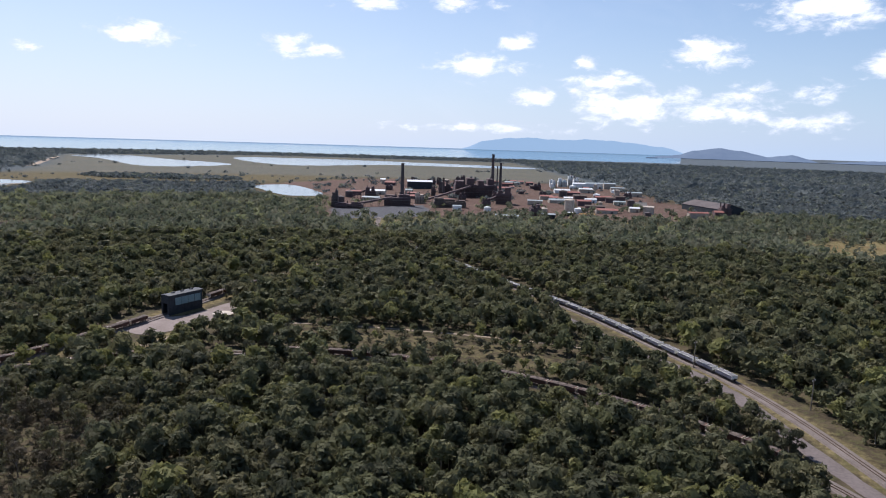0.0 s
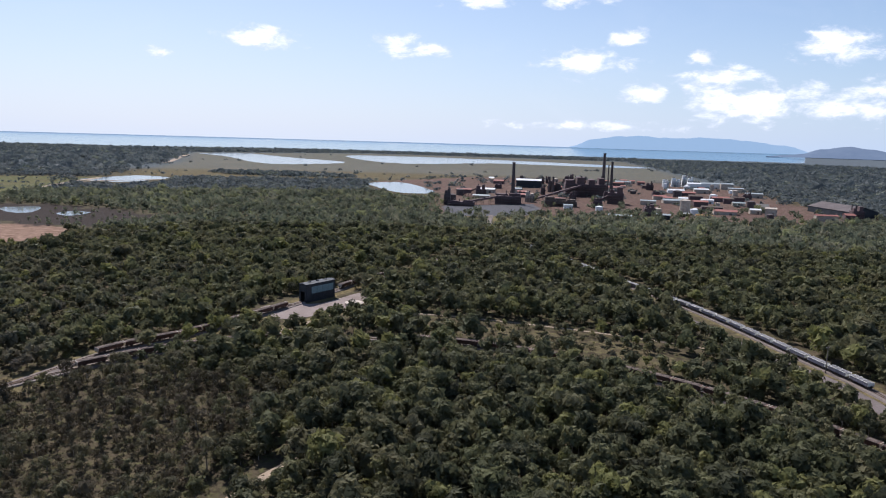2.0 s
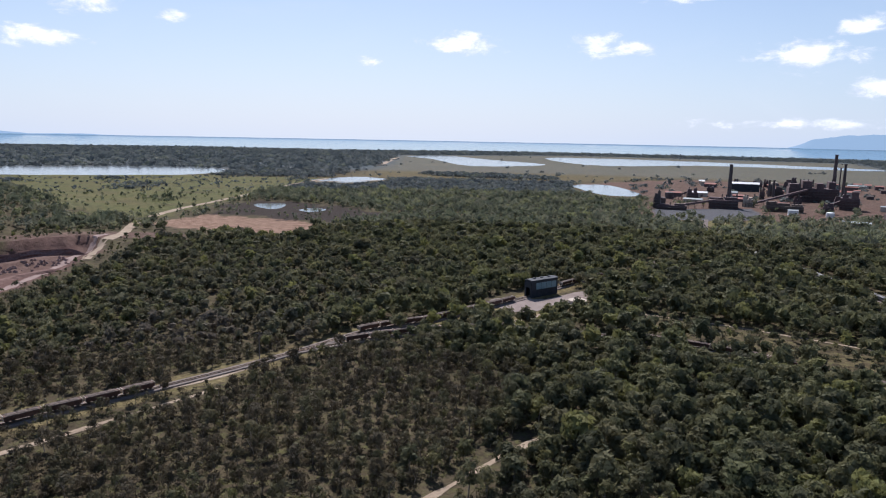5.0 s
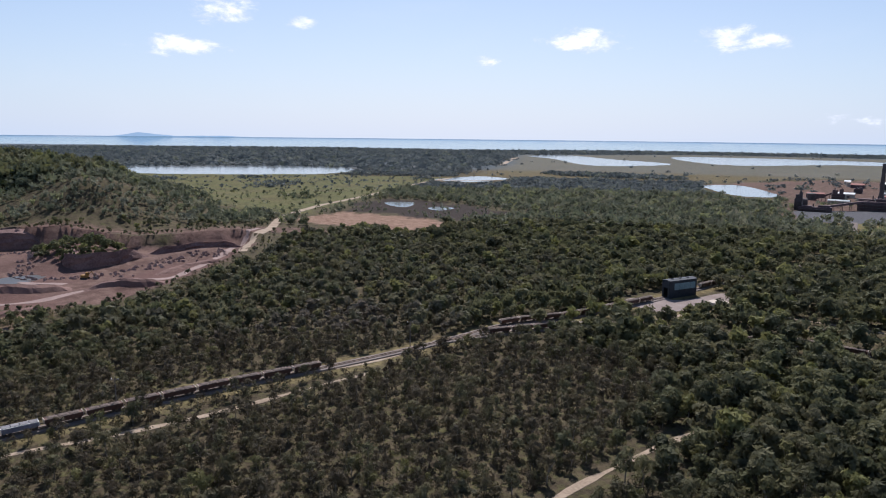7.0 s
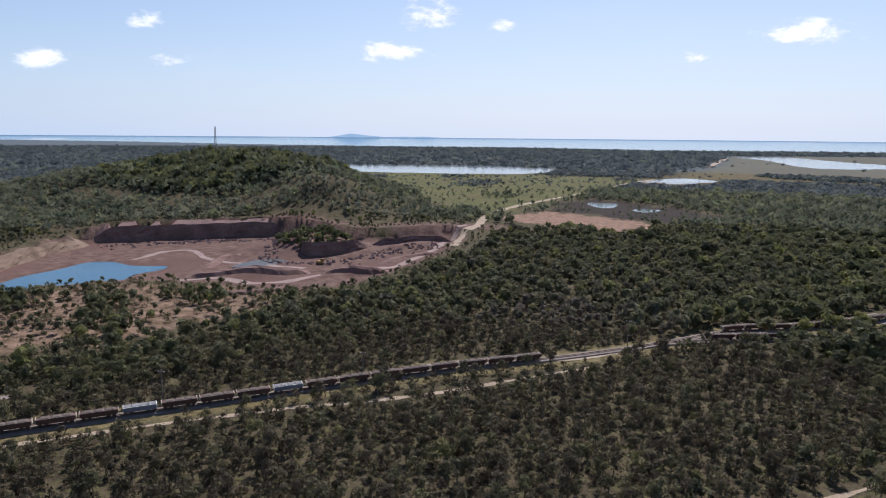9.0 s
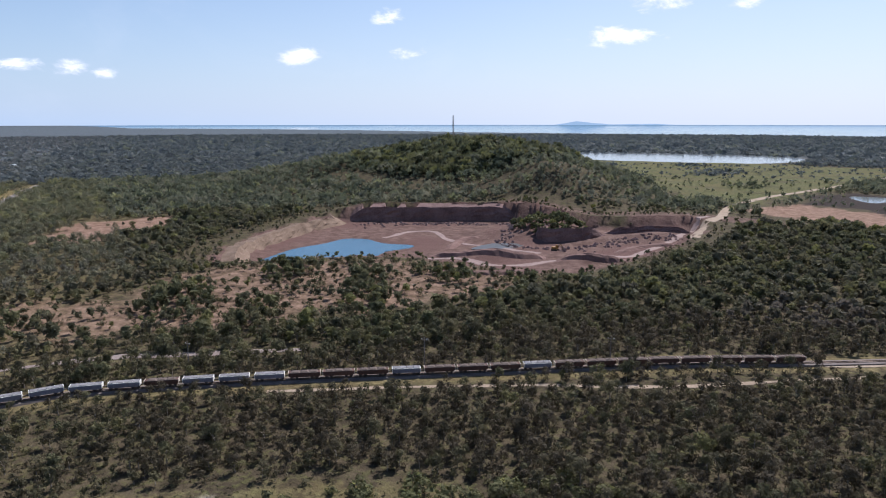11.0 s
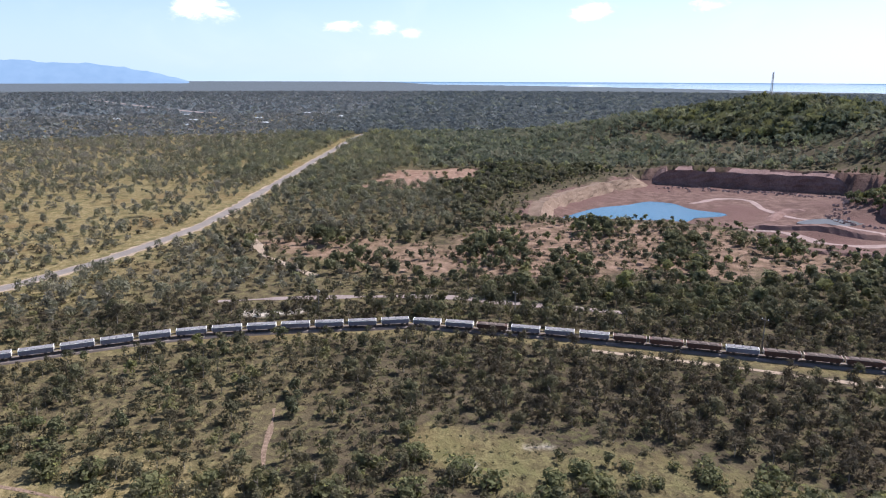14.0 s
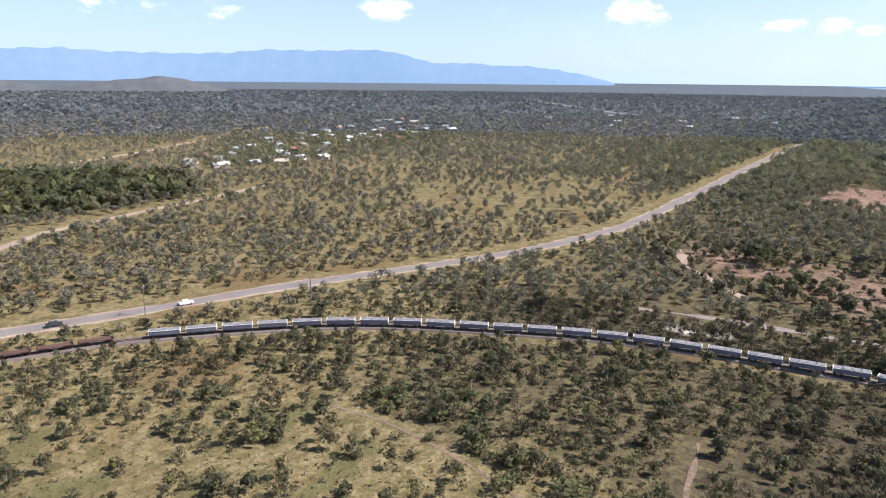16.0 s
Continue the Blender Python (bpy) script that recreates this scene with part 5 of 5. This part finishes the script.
def tank(x, y, r, h, mat, label):
    top = group_at("storage_tank", x, y, 0, label, "tank", "works tanks")
    bm = bmesh.new()
    bmesh.ops.create_cone(bm, cap_ends=True, segments=20, radius1=r, radius2=r, depth=h, matrix=pose(0, 0, h / 2))
    part("shell", bm, mat, top)
    bm = bmesh.new()
    bmesh.ops.create_cone(bm, cap_ends=True, segments=20, radius1=r * 1.03, radius2=r * 0.1, depth=r * 0.25, matrix=pose(0, 0, h + r * 0.12))
    part("roof", bm, mat, top)
    return top


def conveyor(a, b, label):
    """An inclined covered gallery on trestles, from low a to high b."""
    a, b = Vector(a), Vector(b)
    d = b - a
    top = group_at("conveyor", a.x, a.y, math.degrees(math.atan2(d.y, d.x)), label, "conveyor", "conveyors")
    run, rise = math.hypot(d.x, d.y), d.z
    bm = bmesh.new()
    v = [bm.verts.new((x, y, z + a.z + (rise if x else 0))) for x in (0, run) for y, z in ((-1.3, 0), (1.3, 0), (1.3, 2.3), (-1.3, 2.3))]
    for f in ((0, 1, 2, 3), (7, 6, 5, 4), (0, 4, 5, 1), (1, 5, 6, 2), (2, 6, 7, 3), (3, 7, 4, 0)):
        bm.faces.new([v[i] for i in f])
    part("gallery", bm, M_MAROON, top)
    for k in range(1, 6):
        x = run * k / 6
        z = a.z + rise * k / 6
        for s in (-1.2, 1.2):
            one_box("trestle", top, M_STACK, x, s, 0, 0.35, 0.35, max(0.5, z + 0.1))
    return top


# ore works
process_block(25, 1020, 60, 34, 29, 4, M_MAROON, "tall dark ore-stained process building", 1)
process_block(-74, 838, 32, 20, 16, 4, M_MAROON, "dark maroon furnace building under a chimney", 2)
process_block(-118, 925, 14, 12, 17, 10, M_MAROON, "narrow maroon crusher tower", 3)
process_block(61, 910, 20, 16, 23, -6, M_MAROON, "dark maroon dryer building", 4)
process_block(-10, 830, 39, 14, 11, 4, M_ORE, "low brown concrete plant with open bays", 5)
process_block(-142, 790, 7, 7, 21, 0, M_STACK, "slender dark transfer tower", 6)
process_block(-125, 785, 32, 9, 8, 6, M_MAROON, "low rusty crusher house", 7)
process_block(-49, 875, 11, 10, 14, 0, M_BEIGE, "beige square plant building", 8)
process_block(-20, 1090, 20, 14, 18, 0, M_STACK, "grey plant building with pipe vents", 9)
chimney(-69, 846, 51, 2.1, "tall dark brick-red chimney")
chimney(55, 1098, 62, 2.3, "tallest grey concrete chimney")
chimney(68, 1105, 49, 2.0, "dark concrete chimney")
chimney(64, 1125, 43, 1.0, "thin steel chimney")
chimney(9, 1000, 25, 0.9, "thin brown vent stack")
chimney(-28, 1072, 24, 1.5, "short grey vent stack")
chimney(-22, 1075, 24, 1.7, "short grey vent stack")
conveyor((-43, 905, 1), (18, 1000, 15), "long inclined rusty conveyor gallery")
conveyor((-143, 925, 1), (-119, 925, 12), "short inclined rusty conveyor gallery")
conveyor((36, 900, 1), (58, 908, 13), "steep rusty conveyor gallery")
conveyor((-125, 790, 2), (-80, 834, 9), "low rusty conveyor gallery")
shed(-64, 1170, 42, 16, 12, 4, M_DARK, M_PALE, "long dark shed with a pale roof")
shed(-1, 796, 10, 6, 5, 4, M_PALE, M_ROOFGREY, "small white control hut")
shed(51, 713, 24, 7, 4, -8, M_BEIGE, M_ROOFGREY, "low shed with a blue-grey roof")
shed(237, 1346, 26, 12, 8, 0, M_PALE, M_PALE, "white sheet-metal shed")
shed(267, 1347, 38, 14, 9, 3, M_PALE, M_ROOFGREY, "white shed with a zinc roof")
shed(292, 1334, 22, 12, 10, 0, M_BEIGE, M_ROOFGREY, "grey-blue shed with a zinc roof")
shed(176, 1166, 26, 12, 5, 4, M_PALE, M_PALE, "low white-roofed store")
shed(187, 970, 16, 8, 5, 4, M_PALE, M_PALE, "white-roofed workshop")
shed(224, 954, 16, 8, 4, -6, M_BEIGE, M_ROOFGREY, "grey-roofed workshop")
shed(141, 953, 16, 9, 4.5, 4, M_BEIGE, M_ROOFRED, "red-roofed store")
shed(130, 1014, 18, 10, 5, 2, M_BEIGE, M_ROOFRED, "red-roofed store")
shed(144, 765, 17, 6, 3, -4, M_BEIGE, M_YELLOW, "low shed with a yellow roof")
shed(125, 774, 9, 5, 3.4, 0, M_DARK, M_PALE, "small dark hut with a pale roof")
shed(97, 732, 14, 7, 4.5, -10, M_DARK, M_ROOFGREY, "dark open store beside the grass")
shed(230, 829, 12, 8, 8, -20, M_BEIGE, M_BEIGE, "beige plant house")
shed(233, 877, 14, 10, 5, 0, M_BEIGE, M_BEIGE, "beige arched store", rise=5)
shed(326, 885, 80, 36, 7, -76, M_DARK, M_STACK, "very long dark storage shed with a dusty dark roof")
process_block(224, 1379, 9, 9, 25, 0, M_PALE, "white concrete preparation tower", 11)
process_block(237, 1388, 10, 9, 20, 0, M_PALE, "white concrete preparation tower", 12)
process_block(207, 1368, 17, 11, 17, 0, M_PALE, "pale plant block with tanks", 13)
process_block(186, 1355, 11, 9, 14, 0, M_PALE, "pale plant block", 14)
tank(134, 826, 6, 14, M_BEIGE, "tall beige water tank")


def works_clutter():
    rng = random.Random(4)
    taken = [(25, 1020, 48), (-74, 838, 26), (61, 910, 20), (-10, 830, 28), (324, 900, 60), (51, 713, 20), (144, 765, 16), (134, 826, 14), (-125, 785, 26), (-64, 1170, 30), (-20, 1090, 18), (267, 1347, 50), (200, 1368, 40)]
    n = 0
    while n < 84:
        x, y = rng.uniform(-150, 320), rng.uniform(740, 1420)
        if y < 800 and x < 0:
            continue
        lx, ly = rng.uniform(8, 26), rng.uniform(6, 13)
        if inside(np.array([x]), np.array([y]), WORKS)[0] < 16 or inside(np.array([x]), np.array([y]), SLAG)[0] > -14 or any(math.hypot(x - a, y - b) < r + lx * 0.6 for a, b, r in taken):
            continue
        taken.append((x, y, lx * 0.6))
        n += 1
        k = rng.random()
        if k < 0.2:
            tank(x, y, rng.uniform(3, 7), rng.uniform(4, 10), rng.choice((M_BEIGE, M_PALE, M_STACK)), "round steel works tank")
        elif k < 0.42:
            process_block(x, y, lx * 0.7, ly * 0.8, rng.uniform(9, 17), rng.uniform(-10, 10), M_MAROON, "rust-stained plant structure", 100 + n)
        else:
            wall, roof, label = rng.choice(((M_BEIGE, M_ROOFRED, "low shed with a red oxide roof"), (M_BEIGE, M_PALE, "low beige shed with a white roof"), (M_MAROON, M_ROOFRED, "long rust-red ore shed"), (M_MAROON, M_ORE, "dusty brown ore shed"), (M_MAROON, M_ROOFRED, "long rust-red ore shed"), (M_BEIGE, M_ROOFGREY, "low shed with a zinc roof")))
            shed(x, y, lx, ly, rng.uniform(3.5, 7), rng.uniform(-8, 8), wall, roof, label)


works_clutter()


def wagon_shed():
    """Long narrow dark unloading shed beside the rails, with translucent sheets high on its long side."""
    top = group_at("unloading_shed", -121.5, 284.0, 63, "tall narrow dark steel wagon-unloading shed with dusty translucent sheets", "rail shed")
    for s in (-1, 1):
        one_box("long_wall", top, M_DARK, 0, s * 2.3, 0, 18.0, 0.25, 8.4)
        one_box("gable_wall", top, M_DARK, s * 9.0, 0, 5.0, 0.25, 4.35, 3.4)
        for b in (-1, 1):
            one_box("portal_post", top, M_DARK, s * 9.0, b * 1.75, 0, 0.25, 0.85, 5.0)
    for k in range(4):
        one_box("translucent_sheet", top, M_GLAZE, -4.2 + 3.5 * k, -2.47, 3.9, 3.3, 0.08, 3.2, label="dusty blue-green translucent sheet")
    for k in range(10):
        one_box("wall_rib", top, M_DARK, -8.6 + 1.9 * k, -2.46, 0, 0.14, 0.1, 3.8)
    bm = bmesh.new()
    gable(bm, 18.0, 4.6, 8.45, 0.35, 0.3)
    part("roof", bm, M_DARK, top)
    for k in range(3):
        one_box("ridge_vent", top, M_DARK, -5 + 5 * k, 0, 8.8, 1.4, 0.8, 0.5)


wagon_shed()


def slab(name, outline, lift, mat, label, category):
    bm = bmesh.new()
    z = height(np.array([p[0] for p in outline], float), np.array([p[1] for p in outline], float))
    lo = [bm.verts.new((x, y, float(h) - 0.4)) for (x, y), h in zip(outline, z)]
    hi = [bm.verts.new((x, y, float(h) + lift)) for (x, y), h in zip(outline, z)]
    f = bm.faces.new(hi)
    for k in range(len(lo)):
        m = (k + 1) % len(lo)
        bm.faces.new((lo[k], lo[m], hi[m], hi[k]))
    bmesh.ops.recalc_face_normals(bm, faces=bm.faces[:])
    bmesh.ops.triangulate(bm, faces=[f])
    me = bpy.data.meshes.new(name)
    bm.to_mesh(me)
    bm.free()
    me.materials.append(mat)
    return tagged(new(name, me), label, category, kind="structure")


slab("pavement", curved_outline([(-140, 262), (-131, 272), (-117, 276), (-106, 300), (-98, 302), (-100, 278), (-112, 254), (-124, 246)], 4), 0.12, M_GRAVEL, "pale concrete and gravel yard beside the unloading shed", "yard")
t = group_at("water_tank", -101, 276, 0, "low round concrete water tank in the yard", "tank")
bm = bmesh.new()
bmesh.ops.create_cone(bm, cap_ends=True, segments=24, radius1=4.2, radius2=4.2, depth=1.5, matrix=pose(0, 0, 0.75))
part("shell", bm, M_BEIGE, t)
bm = bmesh.new()
bmesh.ops.create_cone(bm, cap_ends=True, segments=24, radius1=4.35, radius2=0.3, depth=0.45, matrix=pose(0, 0, 1.72))
part("roof", bm, M_BEIGE, t)
t = group_at("loading_platform", -132, 268, 65, "low pale concrete loading platform in the yard", "platform")
one_box("slab", t, M_PALE, 0, 0, 0, 5.5, 3.2, 0.7)
one_box("kerb", t, M_BEIGE, 0, -1.75, 0, 5.7, 0.3, 1.0)


def lattice_mast():
    top = group_at("radio_mast", -850, 252, 20, "slim lattice radio mast on the wooded hilltop", "radio mast")
    h = 32.0
    for a in range(3):
        t = a * 2.094
        bm = bmesh.new()
        for v in limb((1.5 * math.cos(t), 1.5 * math.sin(t), -1), (0.7 * math.cos(t), 0.7 * math.sin(t), h), 0.22, 0.2, 4):
            bm.faces.new([bm.verts.new(p) for p in v])
        part("leg", bm, M_LATTICE, top)
    for k in range(12):
        z, s = h * (k + 0.5) / 12, 1.5 - 0.8 * (k + 0.5) / 12
        for a in range(3):
            t, u = a * 2.094, (a + 1) * 2.094
            bm = bmesh.new()
            for v in limb((s * math.cos(t), s * math.sin(t), z - 1.5), (s * math.cos(u), s * math.sin(u), z + 1.5), 0.12, 0.12, 3):
                bm.faces.new([bm.verts.new(p) for p in v])
            part("brace", bm, M_LATTICE, top)
    for k in range(4):
        one_box("antenna", top, M_PALE, 0.9 * math.cos(k * 1.57), 0.9 * math.sin(k * 1.57), h - 3.5 - (k % 2) * 3, 0.4, 0.4, 2.8)


lattice_mast()


def house(x, y, lx, ly, turn, wall, roof, label):
    top = shed(x, y, lx, ly, 3.0, turn, wall, roof, label, "house", "village houses", 1.6)
    tagged(top, category="house")
    for k in (-0.3, 0.0, 0.35):
        one_box("window", top, M_GLASS, lx * k, -ly / 2 - 0.04, 1.1, 1.4, 0.1, 1.1)
    one_box("porch_roof", top, roof, 0, -ly / 2 - 1.4, 2.7, lx * 0.6, 2.6, 0.15)
    return top


def village():
    rng = random.Random(12)
    taken, n = [], 0
    while n < 62:
        k = rng.random() ** 1.5
        cx, cy = -400 - 560 * k, -575 - 240 * k
        x, y = cx + rng.gauss(0, 34 + 50 * k), cy + rng.gauss(0, 34 + 40 * k)
        if inside(np.array([x]), np.array([y]), VILLAGE)[0] < 4 or any(math.hypot(x - a, y - b) < 21 for a, b in taken):
            continue
        taken.append((x, y))
        n += 1
        wall, roof, label = rng.choice(((M_BEIGE, M_PALE, "beige bungalow with a bright metal roof"), (M_BEIGE, M_ROOFGREY, "beige bungalow with a zinc roof"), (M_BEIGE, M_BEIGE, "beige bungalow with a dusty roof"), (M_BEIGE, M_ROOFGREY, "beige bungalow with a zinc roof"), (M_PALE, M_ROOFGREY, "white bungalow with a zinc roof"), (M_BEIGE, M_ROOFRED, "beige bungalow with a red roof")))
        house(x, y, rng.uniform(9, 14), rng.uniform(6, 9), rng.uniform(0, 360), wall, roof, label)
    for x, y in ((-1240, -560), (-1320, -470), (-1180, -420), (-1420, -640), (-1250, -700), (-1120, -520), (-1500, -420), (-1380, -330)):
        house(x, y, 13, 8, rng.uniform(0, 360), M_BEIGE, M_ROOFGREY, "beige farmhouse with a zinc roof among trees")


village()


def power_pole(x, y, turn, h=10.0):
    top = group_at("power_pole", x, y, turn, "weathered timber power pole beside the railway", "power pole", "power poles")
    bm = bmesh.new()
    bmesh.ops.create_cone(bm, cap_ends=True, segments=8, radius1=0.19, radius2=0.12, depth=h, matrix=pose(0, 0, h / 2))
    part("pole", bm, M_POST, top)
    one_box("crossarm", top, M_POST, 0, 0, h - 0.9, 2.2, 0.14, 0.16)
    for s in (-0.9, 0, 0.9):
        one_box("insulator", top, M_PALE, s, 0, h - 0.72, 0.14, 0.14, 0.25)


for x, y in ((-203, -269), (-163, -301), (-246, -140), (-246, -78), (-224, -10), (-204, 44), (-176, 140), (82, 228), (108, 150), (104, 190)):
    power_pole(x, y, 40)


def digger():
    top = group_at("excavator", -409, 144, 30, "small yellow-brown excavator parked on the quarry floor", "excavator")
    for s in (-1, 1):
        one_box("crawler_track", top, M_UNDER, 0, s * 1.2, 0, 4.2, 0.7, 1.0)
    one_box("upper_body", top, M_YELLOW, -0.3, 0, 1.1, 3.6, 2.7, 1.3)
    cab = one_box("cab", top, M_YELLOW, 0.8, 0.7, 2.4, 1.5, 1.2, 1.4)
    one_box("cab_window", cab, M_GLASS, 1.57, 0.7, 2.7, 0.06, 1.0, 0.9)
    for a, b, r in (((1.4, -0.3, 2.2), (4.2, -0.3, 4.6), 0.3), ((4.2, -0.3, 4.6), (6.0, -0.3, 1.6), 0.22)):
        bm = bmesh.new()
        for v in limb(a, b, r, r * 0.8, 4):
            bm.faces.new([bm.verts.new(p) for p in v])
        part("boom", bm, M_YELLOW, top)
    one_box("bucket", top, M_UNDER, 6.0, -0.3, 0.6, 1.0, 1.1, 1.1)


digger()


def car(x, y, turn, mat, label):
    top = group_at("car", x, y, turn, label, "car", "cars on the highway")
    top.location.z += 0.3
    one_box("body", top, mat, 0, 0, 0.35, 4.5, 1.8, 0.65)
    cab = one_box("cabin", top, mat, -0.2, 0, 1.0, 2.5, 1.65, 0.55, taper=0.8)
    one_box("windscreen", cab, M_GLASS, 0.95, 0, 1.05, 0.1, 1.3, 0.4)
    for a in (-1.4, 1.4):
        for b in (-0.8, 0.8):
            bm = bmesh.new()
            bmesh.ops.create_cone(bm, cap_ends=True, segments=12, radius1=0.34, radius2=0.34, depth=0.2, matrix=pose(a, b, 0.34, 90, 0, 0))
            part("wheel", bm, M_UNDER, top)


car(-177, -300, 160, M_PALE, "white car on the worn asphalt highway")
car(-141, -313, 160, M_DARK, "dark car on the worn asphalt highway")
